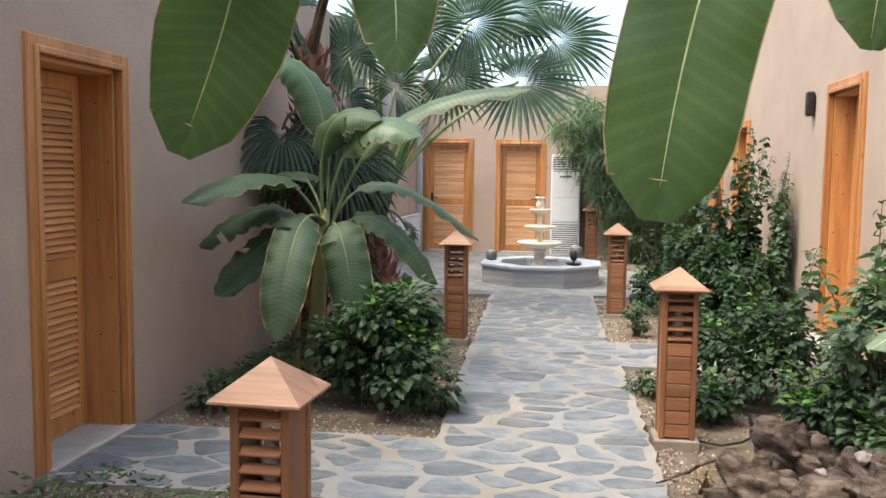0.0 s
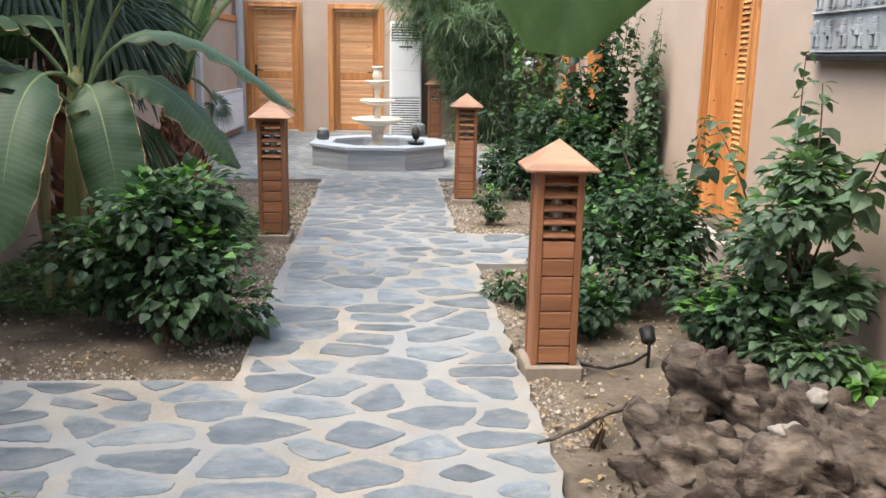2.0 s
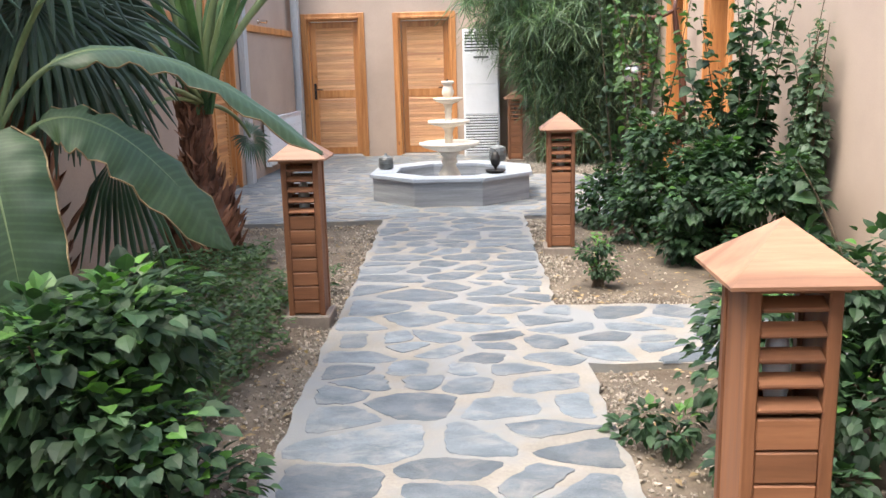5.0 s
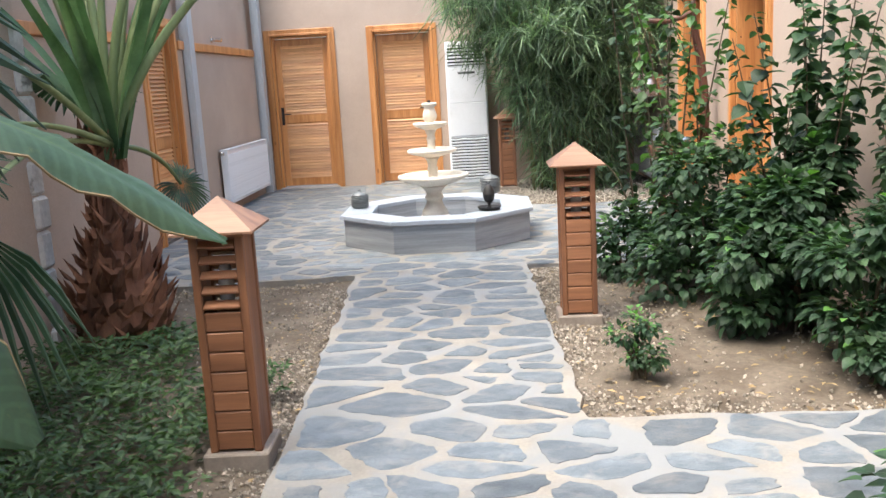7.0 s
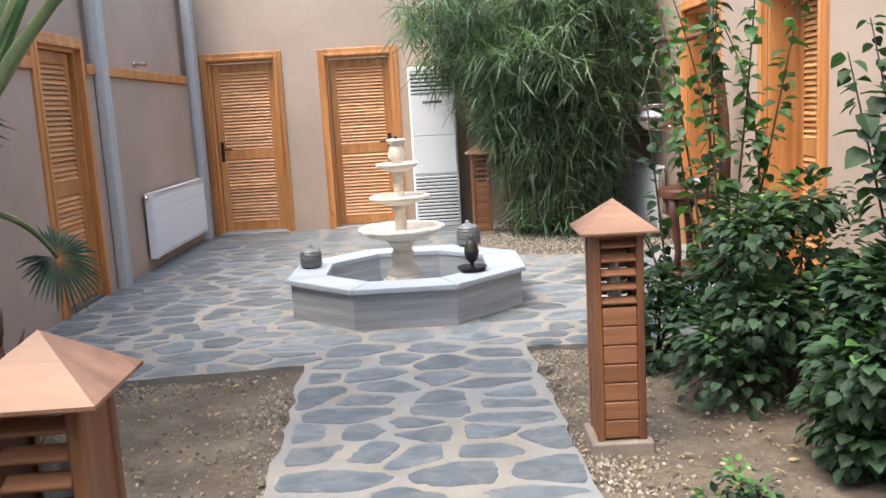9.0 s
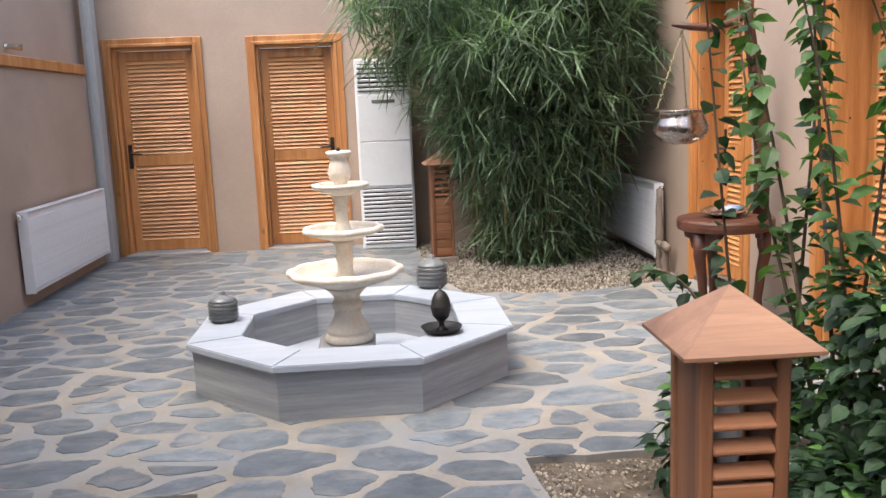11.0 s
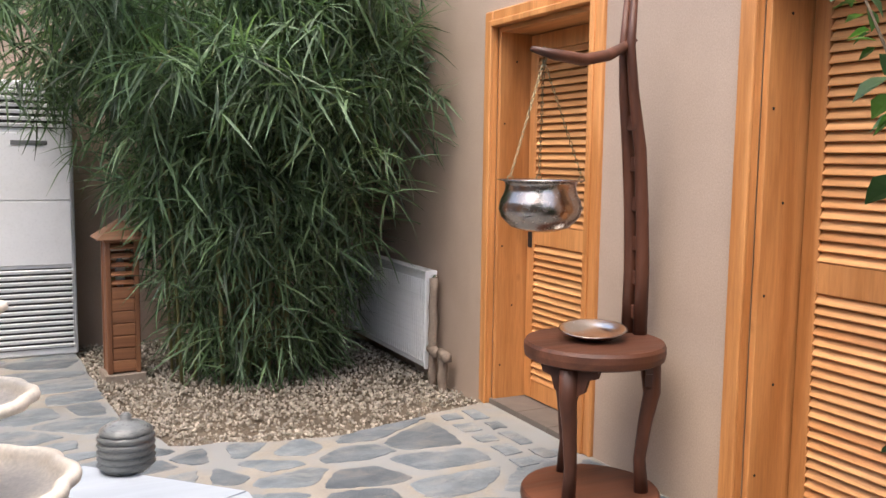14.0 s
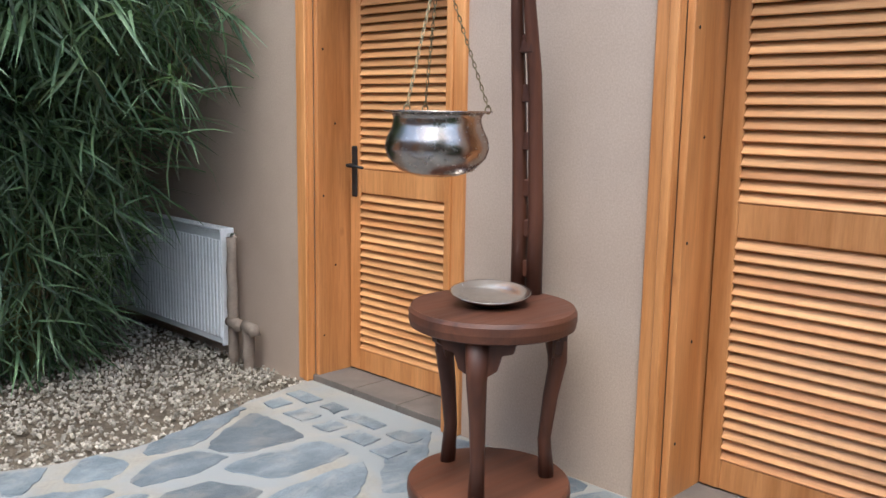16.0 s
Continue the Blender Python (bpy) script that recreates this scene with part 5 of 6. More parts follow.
shrub("leafy_bush", (-1.02, 5.1, -0.03), (0.5, 0.42, 0.78), 2720, 0.061, SHRUB, "dense dark green bush beside the paved path", 1, BROAD, 0.14, 12, 22)
shrub("leafy_bush", (1.35, 5.85, -0.03), (0.5, 0.5, 0.72), 2080, 0.055, SHRUB, "dark green bush behind a wooden lantern", 2, BROAD, 0.05, 12, 18)
shrub("leafy_bush", (1.05, 5.35, -0.03), (0.28, 0.3, 0.22), 416, 0.058, SHRUB, "low dark green plants under a lantern", 3, BROAD, 0.05, 5, 9)
shrub("leafy_bush", (1.6, 4.95, -0.03), (0.4, 0.3, 0.4), 832, 0.056, SHRUB, "low green shrub behind the driftwood root", 4, BROAD, 0.25, 6, 10)
shrub("leafy_bush", (1.83, 4.8, -0.03), (0.36, 0.4, 0.98), 1680, 0.066, SHRUB_GREY, "tall grey-green shrub against the wall", 5, BROAD, 0.05, 8, 16)
climber("leafy_shoot", (1.85, 4.9, -0.03), (((0.0, 0.1, 0.8), (0.05, 0.2, 1.38)), ((0.05, -0.1, 0.8), (0.0, -0.1, 1.25)), ((-0.1, 0.3, 0.8), (-0.25, 0.5, 1.05)), ((0.1, -0.35, 0.8), (0.0, -0.7, 1.1))), 0.1, SHRUB_GREY, "upright leafy shoots below the stone relief", 6, 0.045, BROAD)
climber("leafy_shoot", (1.6, 6.0, -0.03), (((-0.1, 0.2, 0.6), (-0.3, 0.3, 0.95)), ((0.15, 0.2, 0.7), (0.3, 0.4, 1.0)), ((0.0, -0.2, 0.6), (0.1, -0.4, 0.9))), 0.09, SHRUB, "sparse leafy shoots beside the cross path", 7, 0.05, BROAD)
shrub("leafy_bush", (1.5, 9.55, -0.03), (0.55, 0.55, 0.98), 3200, 0.058, SHRUB, "dense dark green bush near the plaza", 8, BROAD, 0.06, 12, 20)
shrub("leafy_bush", (1.66, 8.75, -0.03), (0.48, 0.45, 1.08), 3040, 0.061, SHRUB, "dark green bush against the courtyard wall", 9, BROAD, 0.05, 10, 16)
shrub("leafy_bush", (1.05, 10.2, -0.03), (0.3, 0.25, 0.5), 512, 0.062, SHRUB, "small dark bush at the plaza edge", 10, BROAD, 0.1, 6, 8)
climber("leafy_shoot", (1.3, 9.8, -0.03), (((0.0, 0.0, 1.2), (-0.3, -0.05, 1.9)), ((0.1, 0.0, 1.3), (0.12, -0.05, 2.1)), ((0.3, 0.0, 1.2), (-0.1, -0.1, 1.75)), ((0.25, 0.1, 1.2), (0.35, 0.0, 1.9)), ((-0.1, 0.3, 1.3), (-0.2, 0.6, 2.0)),
                                           ((-0.2, 0.4, 1.2), (-0.05, 0.8, 1.75)), ((0.0, 0.3, 1.4), (0.1, 0.6, 2.3))), 0.08, SHOOT, "tall bright green leafy shoots climbing beside the wall", 11, 0.042, OVATE)
climber("leafy_shoot", (1.75, 8.85, -0.03), (((-0.1, 0.0, 0.9), (-0.25, 0.05, 1.62)), ((0.05, 0.0, 1.0), (0.0, 0.1, 1.75)), ((-0.2, -0.1, 0.8), (-0.1, -0.15, 1.3)), ((-0.25, -0.1, 0.9), (-0.4, -0.1, 1.5)), ((0.1, 0.2, 0.9), (0.1, 0.35, 1.6)), ((0.0, -0.25, 0.8), (0.1, -0.35, 1.45)),
                                             ((0.1, 0.1, 1.0), (0.15, 0.15, 2.0)), ((0.15, 0.0, 1.0), (0.22, -0.1, 1.9)), ((0.05, 0.3, 0.9), (0.2, 0.5, 1.85)), ((0.1, -0.1, 0.8), (0.25, -0.3, 1.7))), 0.088, SHRUB, "tall leafy shoots of a wall shrub", 12, 0.03, BROAD)
climber("leafy_shoot", (1.2, 10.2, -0.03), (((-0.12, 0.08, 0.8), (-0.22, 0.12, 2.15)), ((-0.1, 0.2, 0.9), (-0.4, 0.32, 0.74)), ((0.15, 0.0, 1.2), (0.18, -0.05, 2.2)), ((0.0, 0.3, 0.55), (-0.18, 0.36, 0.45))), 0.074, SHRUB, "leafy shoots leaning over the plaza edge", 13, 0.05, BROAD)
rr = random.Random(21)
climber("wall_ivy", (2.1, 8.35, -0.03), [((rr.uniform(-0.06, 0.0), rr.uniform(-0.3, 0.5), 0.7), (rr.uniform(-0.05, 0.05), rr.uniform(-0.15, 0.55) * 0.8, rr.uniform(0.7, 1.75))) for _ in range(28)],
        0.068, SHRUB_GREY, "climbing plant growing up the plastered wall", 14, 0.035, BROAD)
shrub("leafy_bush", (1.82, 8.15, -0.03), (0.36, 0.42, 0.95), 1680, 0.061, SHRUB, "dark green leafy bush filling the wall bed", 41, BROAD, 0.04, 9, 14)
shrub("leafy_bush", (1.9, 7.75, -0.03), (0.28, 0.16, 0.4), 416, 0.066, SHRUB, "low dark green plants by the cross path", 42, BROAD, 0.1, 5, 7)
shrub("small_shrub", (0.75, 8.12, -0.03), (0.15, 0.15, 0.34), 420, 0.035, SHRUB, "small round leafy shrub in bare soil", 15, OVATE, 0.3, 8, 10)
shrub("small_shrub", (-2.05, 4.85, -0.03), (0.22, 0.15, 0.22), 150, 0.05, SHRUB, "sparse low shrub at the wall foot", 16, OVATE, 0.1, 5, 6)
shrub("small_shrub", (0.72, 5.75, -0.03), (0.2, 0.2, 0.16), 160, 0.05, SHRUB, "low plant in the gravel beside the path", 17, OVATE, 0.1, 4, 6)
shrub("small_shrub", (0.82, 3.95, -0.03), (0.1, 0.14, 0.16), 130, 0.022, DRY_LEAF, "dry brown withered little shrub", 18, TINY, 0.0, 8, 5)
shrub("small_shrub", (2.0, 4.45, -0.03), (0.16, 0.18, 0.16), 140, 0.06, SHRUB_FRESH, "bright green seedling plants at the wall foot", 19, BROAD, 0.0, 4, 5)


def cover(name, spots_xy, label, seed, leaf=0.028, high=0.12, mat=None):
    rr = random.Random(seed)
    sp = []
    for x, y in spots_xy:
        h = high * (0.35 + 0.65 * max(0, noise.noise((x * 3, y * 3, 5)) + 0.5)) * rr.random() ** 0.6
        a = rr.uniform(0, 6.28)
        sp.append(((x, y, -0.02 + h), (math.cos(a), math.sin(a), rr.uniform(-0.2, 0.8)), Vector((0, 0, 1)) + 0.6 * unit(rr), leaf * rr.uniform(0.6, 1.4)))
    ob = part(name, leaves(TINY, sp), mat or COVER)
    return tagged(ob, label, "ground cover", "", "stuff")


rr = random.Random(31)
bed = []
while len(bed) < 14000:
    x, y = rr.uniform(-2.25, -0.82), rr.uniform(5.3, 9.0)
    right = -0.86 - 0.1 * math.sin(y * 2.3) - (0.25 if 6.9 < y < 7.9 else 0) - (0.5 if y > 8.1 else 0)
    if x < right and noise.noise((x * 1.7, y * 1.7, 9)) > -0.28 - 0.2 * (x < -1.4):
        bed.append((x, y))
cover("ground_cover", bed, "low dark green creeping ground cover in the bed", 32, 0.042, 0.17)
bed = []
while len(bed) < 3600:
    x, y = rr.uniform(-2.3, -0.95), rr.uniform(1.4, 3.42)
    if noise.noise((x * 2, y * 2, 4)) > -0.25:
        bed.append((x, y))
cover("ground_cover", bed, "low feathery green ground cover by the door", 33, 0.04, 0.2)

# ---- bamboo thicket ----
rr = random.Random(41)
bam = thing("bamboo_thicket", pose(1.15, 15.0, -0.03), "dense arching bamboo thicket in a gravel bed", "bamboo")


def left_edge(z):
    """How far the leaves reach towards the air conditioner at a height."""
    return -0.55 - 0.35 * z if z < 1.5 else -1.08 - 0.55 * (z - 1.5)


spots = []
for k in range(46):
    a, q = rr.uniform(0, 6.28), rr.random() ** 0.5
    bx, by = 0.5 * q * math.cos(a), 0.42 * q * math.sin(a)
    reach = rr.uniform(0.25, 1.15)
    tx = max(-1.85, min(0.98, bx * 1.4 + reach * math.cos(a) * 1.4 - 0.15))
    ty = max(-1.05, min(1.0, by * 1.4 + reach * math.sin(a) * 1.0 - 0.1))
    high = rr.uniform(2.2, 3.3)
    tz = high * rr.uniform(0.55, 0.95)
    n = 14
    pts = arc((bx, by, -0.03), (bx * 1.2, by * 1.2, high * 1.15), (tx, ty, tz), n)
    part("cane", Geo().tube(pts, [0.011 * (1 - 0.7 * j / n) for j in range(n + 1)], 6), CANE, bam, smooth=True)
    for j in range(3, n + 1):
        for _ in range(4):
            d = unit(rr)
            L = rr.uniform(0.15, 0.5)
            twig = pts[j] + Vector((d.x * L, d.y * L * 0.9, -abs(d.z) * L * 0.7))
            if twig.z < 0.08:
                continue
            for _ in range(14):
                f = rr.choice((0.45, 0.75, 1.0, 1.0))
                p = pts[j].lerp(twig, f) + unit(rr) * 0.012
                p.x = min(p.x, 1.0)
                if (p.x > 0.55 and p.y < -0.95) or p.x < left_edge(p.z) + rr.uniform(-0.12, 0.1):
                    continue
                w = Vector((d.x * 0.7, d.y * 0.7, -0.15)) + 1.15 * unit(rr)
                spots.append((p, w, Vector((0, 0, 1)) + 0.7 * unit(rr), rr.uniform(0.15, 0.36)))
for k in range(4200):
    a, z = rr.uniform(0, 6.28), rr.uniform(0.05, 1.5)
    r = (0.4 + 0.34 * z) * rr.uniform(0.55, 1.08)
    p = Vector((max(-0.5 - 0.5 * max(0, z - 0.8), min(0.98, 0.12 + r * math.cos(a))), max(-0.95 - 0.2 * z, r * math.sin(a)) , z))
    spots.append((p, Vector((math.cos(a) * 0.6, math.sin(a) * 0.6, -0.25)) + 1.1 * unit(rr), Vector((0, 0, 1)) + 0.7 * unit(rr), rr.uniform(0.16, 0.34)))
part("foliage", leaves(BLADE, spots), BAMBOO, bam)

# ---- driftwood root with pebbles ----
rr = random.Random(51)
root = thing("driftwood_root", pose(0, 0, 0), "weathered grey-brown gnarled driftwood root on the soil", "driftwood")
root_shapes = []
for x, y, z, rx, ry, rz in ((1.05, 4.0, 0.16, 0.26, 0.24, 0.2), (1.3, 4.45, 0.24, 0.24, 0.2, 0.2), (1.1, 3.72, 0.1, 0.3, 0.2, 0.15), (1.42, 3.8, 0.14, 0.3, 0.26, 0.2),
                            (1.72, 3.95, 0.14, 0.26, 0.28, 0.22), (1.62, 4.3, 0.12, 0.25, 0.25, 0.24), (1.38, 4.1, 0.08, 0.3, 0.3, 0.16), (1.75, 3.6, 0.08, 0.2, 0.2, 0.16)):
    x, y, z, rx, ry, rz = 1.21 + (x - 1.38) * 0.82, 3.5 + (y - 4.05) * 0.8, z * 0.88, rx * 0.6, ry * 0.62, rz * 0.68
    bm = bmesh.new()
    made = bmesh.ops.create_icosphere(bm, subdivisions=5, radius=1.0)
    for v in made["verts"]:
        d = v.co.normalized()
        here = Vector((x + d.x * rx, y + d.y * ry, z + d.z * rz))
        warp = here * 4.5 + 0.8 * Vector((noise.noise(here * 5), noise.noise(here * 5 + Vector((9, 0, 0))), noise.noise(here * 5 + Vector((0, 9, 0)))))
        knot = 1 - 2.2 * abs(noise.noise(warp)) + 0.5 * (1 - 2.4 * abs(noise.noise(warp * 2.3)))
        k = 0.92 + 0.4 * knot + 0.55 * noise.noise(d * 1.6 + Vector((x * 3, y * 3, 0))) + 0.15 * noise.fractal(here * 16, 0.9, 2.0, 4) - 0.4 * max(0, 1 - abs(noise.noise(warp * 1.5 + Vector((4, 4, 4)))) / 0.13)
        v.co = Vector((x + d.x * rx * k, y + d.y * ry * k, max(-0.06, z + d.z * rz * k)))
    root_shapes.append(BVHTree.FromBMesh(bm))
    me = bpy.data.meshes.new("burl")
    bm.to_mesh(me)
    bm.free()
    me.materials.append(DRIFTWOOD)
    me.polygons.foreach_set("use_smooth", [True] * len(me.polygons))
    part("burl", me, None, root)
for k in range(22):
    a, q = rr.uniform(0, 6.28), rr.uniform(0.45, 1.0)
    x, y = 1.19 + 0.4 * q * math.cos(a), 3.5 + 0.36 * q * math.sin(a)
    tops = [hit.z for hit in (shape.ray_cast(Vector((x, y, 2)), Vector((0, 0, -1)))[0] for shape in root_shapes) if hit]
    p, d = Vector((x, y, max(tops, default=0.02) - 0.01)), Vector((math.cos(a), math.sin(a), -0.55 + rr.uniform(-0.4, 0.3))) * rr.uniform(0.015, 0.028)
    pts = []
    for j in range(9):
        pts.append(p.copy())
        d += Vector((rr.uniform(-1, 1), rr.uniform(-1, 1), rr.uniform(-1, 1))) * 0.012
        p += d
        p.z = max(p.z, -0.02)
    part("root_limb", Geo().tube(pts, [rr.uniform(0.7, 1.3) * 0.022 * (1 - 0.09 * j) for j in range(9)], 7, 0.7), DRIFTWOOD, root, smooth=True)


def pebble(at, r, label, group, seed):
    bm = bmesh.new()
    for v in bmesh.ops.create_icosphere(bm, subdivisions=3, radius=1.0)["verts"]:
        v.co *= r * (1 + 0.35 * noise.noise(v.co * 1.4 + Vector((seed, 0, 0))))
        v.co.z *= 0.75
    me = bpy.data.meshes.new("pebble")
    bm.to_mesh(me)
    bm.free()
    me.materials.append(PALE_ROCK)
    me.polygons.foreach_set("use_smooth", [True] * len(me.polygons))
    ob = new("pebble", me)
    ob.matrix_basis = at
    return tagged(ob, label, "pebble", group)


for k, (x, y, z, r) in enumerate(((1.42, 4.17, 0.3, 0.028), (1.5, 4.22, 0.29, 0.035), (1.36, 4.05, 0.27, 0.024), (1.47, 4.05, 0.27, 0.03), (1.6, 4.28, 0.36, 0.036), (1.75, 4.25, 0.35, 0.03),
                                 (1.4, 3.95, 0.27, 0.028), (1.3, 3.9, 0.25, 0.022), (1.52, 3.97, 0.28, 0.025), (1.66, 4.35, 0.36, 0.028))):
    x, y = 1.28 + (x - 1.45) * 0.8, 3.5 + (y - 4.1) * 0.75
    tops = [hit.z for hit in (shape.ray_cast(Vector((x, y, 2)), Vector((0, 0, -1)))[0] for shape in root_shapes) if hit]
    pebble(pose(x, y, max(tops, default=-0.03) + r * 0.45), r, "pale rough pebble lying on the driftwood", "pebbles on driftwood", k * 3.1)


# ---- gravel, chips and litter ----
CHIP = (np.array([(1, 0, 0), (-1, 0.2, 0), (0, 1, 0.1), (0.1, -1, 0), (0, 0, 0.8), (0, 0, -0.6)]), [(0, 2, 4), (2, 1, 4), (1, 3, 4), (3, 0, 4), (2, 0, 5), (1, 2, 5), (3, 1, 5), (0, 3, 5)])


def chips(name, spots, mat, label, seed):
    rr = random.Random(seed)
    sp = [((x, y, z), unit(rr), unit(rr), s) for x, y, z, s in spots]
    return tagged(part(name, leaves(CHIP, sp), mat), label, "gravel", "", "stuff")


rr = random.Random(61)
pts = []
while len(pts) < 9500:
    x, y = rr.uniform(0.2, 2.19), rr.uniform(13.4, 16.14)
    if inside_outline(x, y):
        continue
    thin = 0.5 if y < 13.85 and noise.noise((x * 4, y * 4, 2)) < 0 else 1.0
    if rr.random() > thin:
        continue
    pts.append((x, y, -0.022 + rr.uniform(0, 0.02), rr.uniform(0.005, 0.0145)))
chips("gravel", pts, CREAM_GRAVEL, "pale cream gravel under the bamboo", 62)
pts = []
while len(pts) < 15000:
    x, y = rr.uniform(-2.3, 2.15), rr.uniform(3.0, 10.5)
    if inside_outline(x, y):
        continue
    edge = outline_gap(x, y)
    if rr.random() < (0.95 if edge < 0.16 else 0.3 if edge < 0.35 else 0.09) * (0.6 + noise.noise((x * 2.5, y * 2.5, 7))):
        pts.append((x, y, -0.035 + 0.022 * noise.noise((x * 1.3, y * 1.3, 0)) + 0.012 * noise.noise((x * 6, y * 6, 3)) + rr.uniform(0.0, 0.008), 0.004 + 0.011 * rr.random() ** 2))
chips("gravel", pts, GRAVEL, "pale stone chips scattered along the path edges", 63)
sp = []
rr = random.Random(71)
while len(sp) < 1600:
    x, y = rr.uniform(-2.25, 2.1), rr.uniform(2.5, 10.4)
    if inside_outline(x, y):
        continue
    sp.append(((x, y, rr.uniform(-0.03, -0.005)), (rr.uniform(-1, 1), rr.uniform(-1, 1), 0.15), Vector((0, 0, 1)) + 0.3 * unit(rr), rr.uniform(0.02, 0.05)))
tagged(part("leaf_litter", leaves(TINY, sp), DRY_LEAF), "dry fallen leaves scattered on the soil", "leaf litter", "", "stuff")


# ---- paving stones, last ----
def inside(x, y, poly):
    hit = False
    for (x0, y0), (x1, y1) in zip(poly, poly[1:] + poly[:1]):
        if (y0 > y) != (y1 > y) and x < (x1 - x0) * (y - y0) / (y1 - y0) + x0:
            hit = not hit
    return hit


def clip(poly, px, py, nx, ny):
    """Keep the side of a line through (px, py) against its normal."""
    out = []
    for (x0, y0), (x1, y1) in zip(poly, poly[1:] + poly[:1]):
        a, b = (x0 - px) * nx + (y0 - py) * ny, (x1 - px) * nx + (y1 - py) * ny
        if a <= 0:
            out.append((x0, y0))
        if a * b < 0:
            s = a / (a - b)
            out.append((x0 + s * (x1 - x0), y0 + s * (y1 - y0)))
    return out


STRETCH = 1.45  # stones lie broad across the way
poly_s = [(x, y * STRETCH) for x, y in OUTLINE]
edges = list(zip(poly_s, poly_s[1:] + poly_s[:1]))


def edge_foot(x, y, e):
    (x0, y0), (x1, y1) = e
    dx, dy = x1 - x0, y1 - y0
    s = max(0, min(1, ((x - x0) * dx + (y - y0) * dy) / (dx * dx + dy * dy)))
    return x0 + s * dx, y0 + s * dy, s


rng = random.Random(11)
grid, sites = {}, []
for _ in range(26000):
    x, y = rng.uniform(-2.83, 2.2), rng.uniform(-0.5, 16.16) * STRETCH
    r = rng.choice((0.16, 0.24, 0.32, 0.42, 0.5))
    if y / STRETCH > 10.6:
        r *= 1.2
    if not inside(x, y, poly_s) or (x > 1.62 and 12.5 < y / STRETCH < 13.5):
        continue
    if min(math.hypot(x - q[0], y - q[1]) for q in (edge_foot(x, y, e) for e in edges)) < r * 0.45:
        continue
    near = [s for i in (-1, 0, 1) for j in (-1, 0, 1) for s in grid.get((int(x // 0.4) + i, int(y // 0.4) + j), ())]
    if any(math.hypot(x - s[0], y - s[1]) < (r + s[2]) / 2 * 1.0 for s in near):
        continue
    grid.setdefault((int(x // 0.4), int(y // 0.4)), []).append((x, y, r))
    sites.append((x, y, r))
near_stones, far_stones = [], Geo()
for col, (x0, wide) in enumerate(((1.83, 0.12), (1.985, 0.1))):
    y0 = 12.66 + 0.05 * col
    while y0 < 13.45:
        long = rng.uniform(0.12, 0.22)
        rim_xy = [(sx * (wide / 2 - rng.uniform(0.0, 0.016)), sy * (long / 2 - rng.uniform(0.0, 0.018))) for sx, sy in ((-1, -1), (0, -1), (1, -1), (1, 0), (1, 1), (0, 1), (-1, 1), (-1, 0))]
        block = Geo().add([(bx, by, -0.006) for bx, by in rim_xy] + [(bx * 0.94, by * 0.94, 0.006) for bx, by in rim_xy], [(i, (i + 1) % 8, 8 + (i + 1) % 8, 8 + i) for i in range(8)] + [tuple(range(8, 16))])
        near_stones.append((x0 + wide / 2 + rng.uniform(-0.012, 0.012), y0 + long / 2, block))
        y0 += long + rng.uniform(0.03, 0.06)
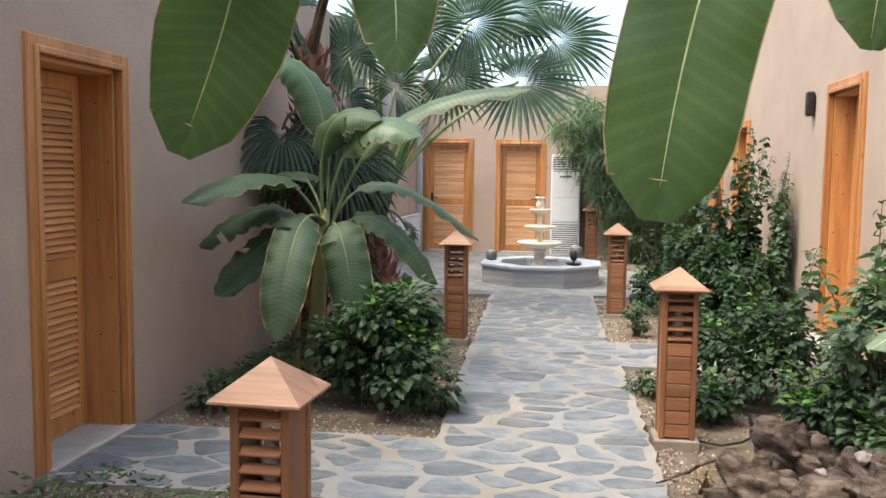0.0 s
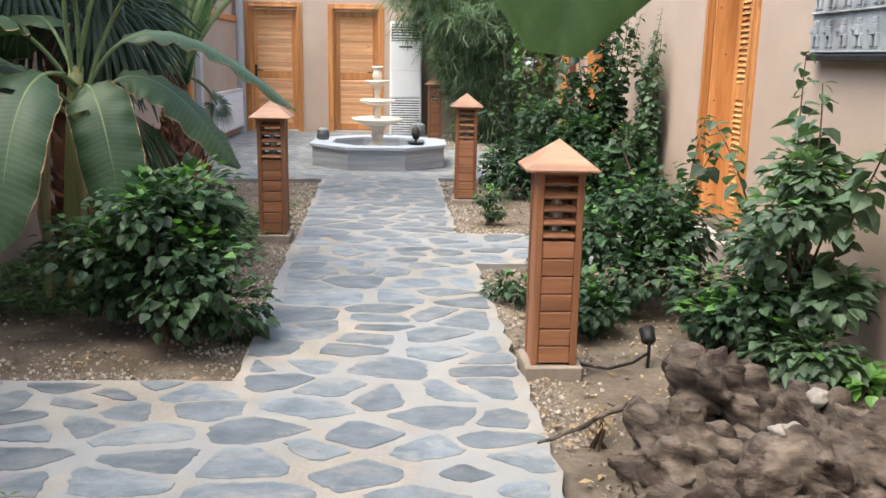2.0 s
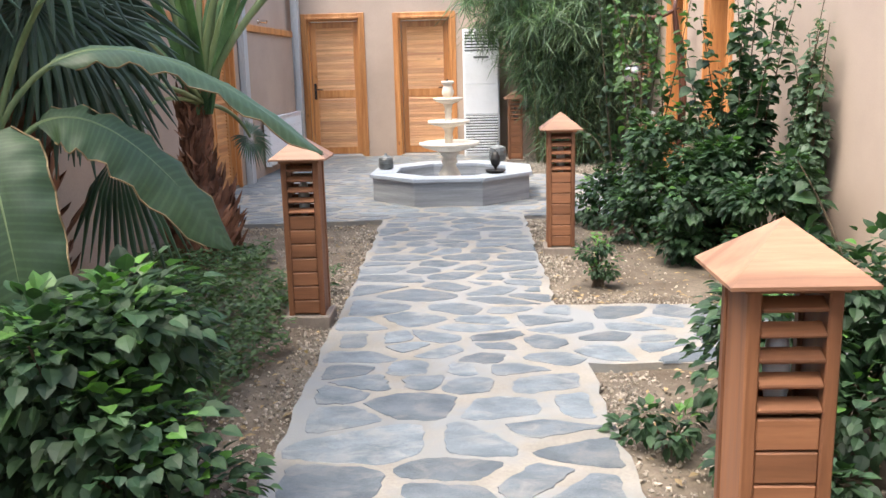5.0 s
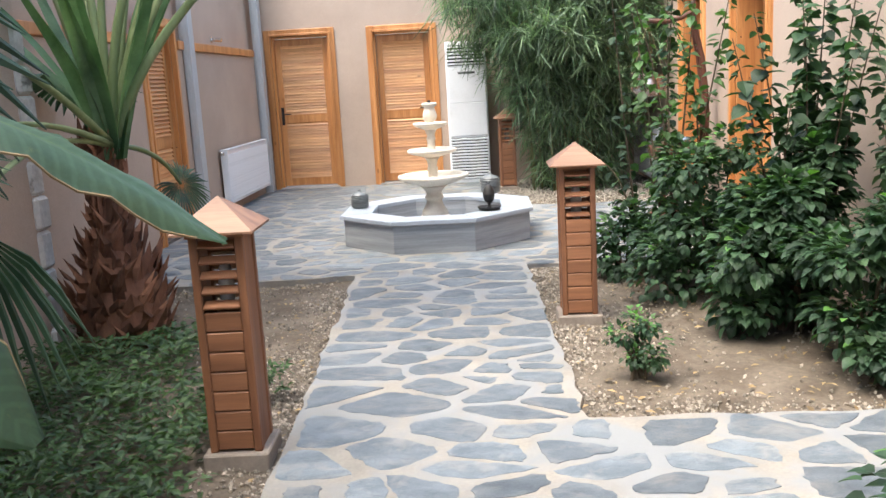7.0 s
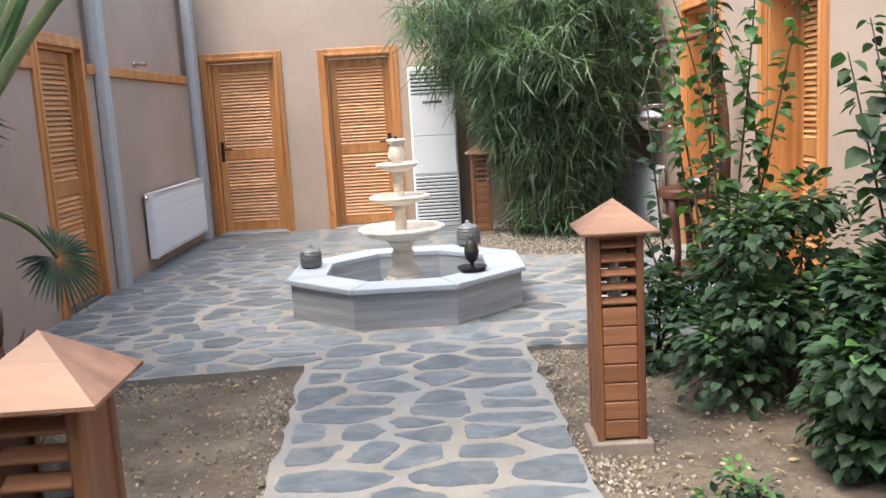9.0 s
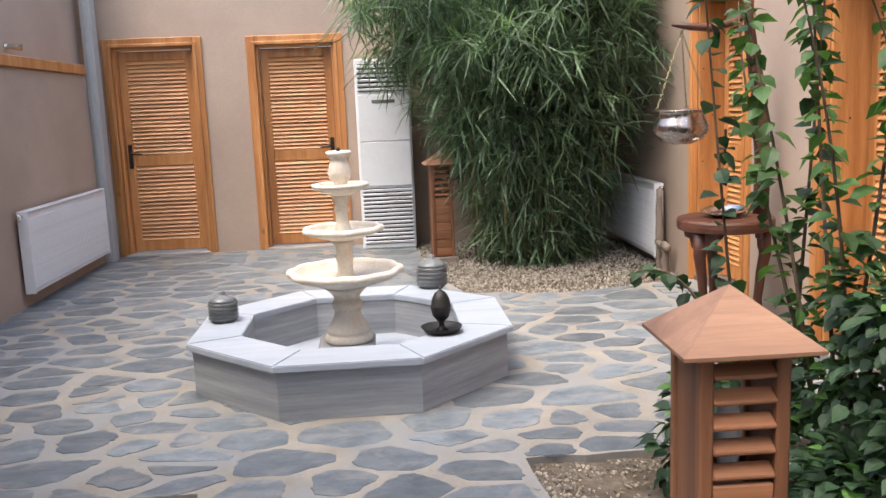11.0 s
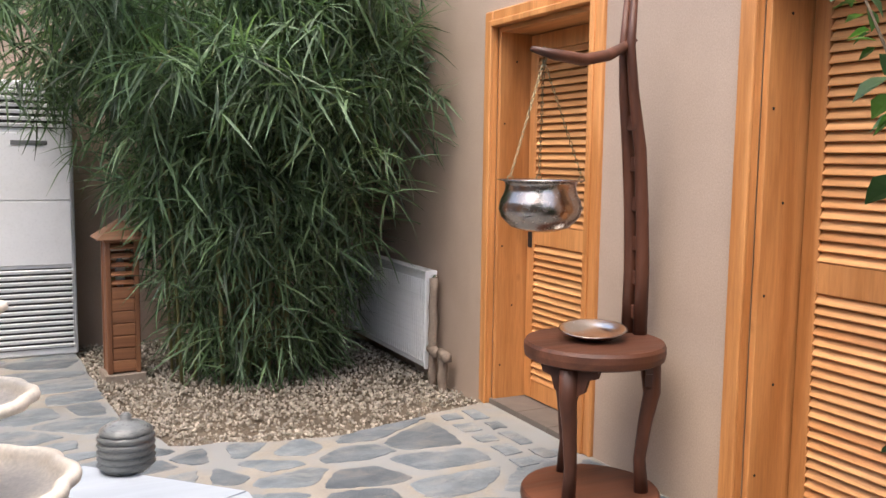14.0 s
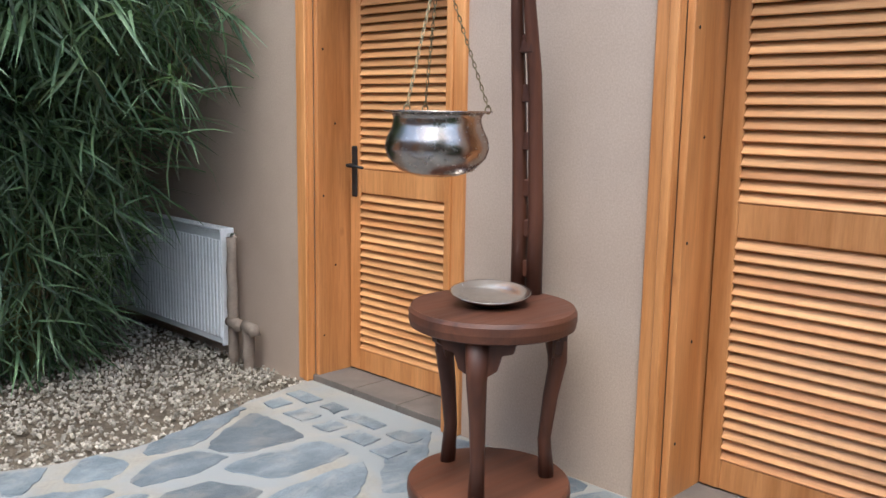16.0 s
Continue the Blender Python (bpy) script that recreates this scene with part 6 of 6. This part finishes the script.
for x, y, r in sites:
    cell = [(x - 0.5, y - 0.5), (x + 0.5, y - 0.5), (x + 0.5, y + 0.5), (x - 0.5, y + 0.5)]
    others = [(1.62 * 2 - x + 0.34, y)] * (x > 1.3 and 12.5 < y / STRETCH < 13.5) + [(sx, sy) for i in (-2, -1, 0, 1, 2) for j in (-2, -1, 0, 1, 2) for sx, sy, _ in grid.get((int(x // 0.4) + i, int(y // 0.4) + j), ()) if (sx, sy) != (x, y)]
    for e in edges:
        fx, fy, s = edge_foot(x, y, e)
        if math.hypot(fx - x, fy - y) < 0.5:
            others.append((2 * fx - x, 2 * fy - y))
    for sx, sy in others:
        d = math.hypot(sx - x, sy - y)
        if d > 1.1:
            continue
        nx, ny = (sx - x) / d, (sy - y) / d
        gap = (0.009 if y / STRETCH > 10.5 else 0.005) + 0.058 * rng.random() ** 1.6
        cell = clip(cell, x + nx * (d / 2 - gap), y + ny * (d / 2 - gap), nx, ny)
        if len(cell) < 3:
            break
    if len(cell) < 3:
        continue
    for cut in (0.13, 0.22):
        cell = [q for (x0, y0), (x1, y1) in zip(cell, cell[1:] + cell[:1]) for q in ((x0 + cut * (x1 - x0), y0 + cut * (y1 - y0)), (x1 - cut * (x1 - x0), y1 - cut * (y1 - y0)))]
        merged = []
        for q in cell:
            if not merged or math.hypot(q[0] - merged[-1][0], q[1] - merged[-1][1]) > 0.022:
                merged.append(q)
        cell = merged
    rough_rim = []
    for (x0, y0), (x1, y1) in zip(cell, cell[1:] + cell[:1]):
        rough_rim.append((x0, y0))
        steps = int(math.hypot(x1 - x0, y1 - y0) / 0.05)
        rough_rim += [(x0 + (x1 - x0) * i / (steps + 1), y0 + (y1 - y0) * i / (steps + 1)) for i in range(1, steps + 1)]
    cell = [(cx + rng.uniform(-0.008, 0.008), cy / STRETCH + rng.uniform(-0.008, 0.008)) for cx, cy in rough_rim]
    if len(cell) < 4:
        continue
    mx, my = sum(c[0] for c in cell) / len(cell), sum(c[1] for c in cell) / len(cell)
    n, zt = len(cell), rng.uniform(0.001, 0.004)
    tilt, lean = rng.uniform(-0.006, 0.006), rng.uniform(-0.006, 0.006)
    vs = [((cx - mx) * 1.02, (cy - my) * 1.02, -0.006) for cx, cy in cell]
    vs += [((cx - mx) * 0.965, (cy - my) * 0.965, zt + (cx - mx) * tilt + (cy - my) * lean) for cx, cy in cell]
    fs = [(i, (i + 1) % n, n + (i + 1) % n, n + i) for i in range(n)] + [tuple(range(n, 2 * n))]
    area = 0.5 * sum(c0[0] * c1[1] - c1[0] * c0[1] for c0, c1 in zip(cell, cell[1:] + cell[:1]))
    if area < 0:
        fs = [tuple(reversed(f)) for f in fs]
    if 10.7 < my and mx > -1.6 or 3.2 < my < 7.6 and abs(mx) < 1.0:
        near_stones.append((mx, my, Geo().add(vs, fs)))
    else:
        far_stones.add(vs, fs, Matrix.Translation((mx, my, 0)))
for k, (mx, my, g) in enumerate(near_stones):
    if k < 300:
        part("paving_stone", g, SLATE, PAVEMENT, at=Matrix.Translation((mx, my, 0)))
    else:
        far_stones.add(g.v, g.f, Matrix.Translation((mx, my, 0)))
tagged(part("paving_stones", far_stones, SLATE, PAVEMENT), kind="stuff")
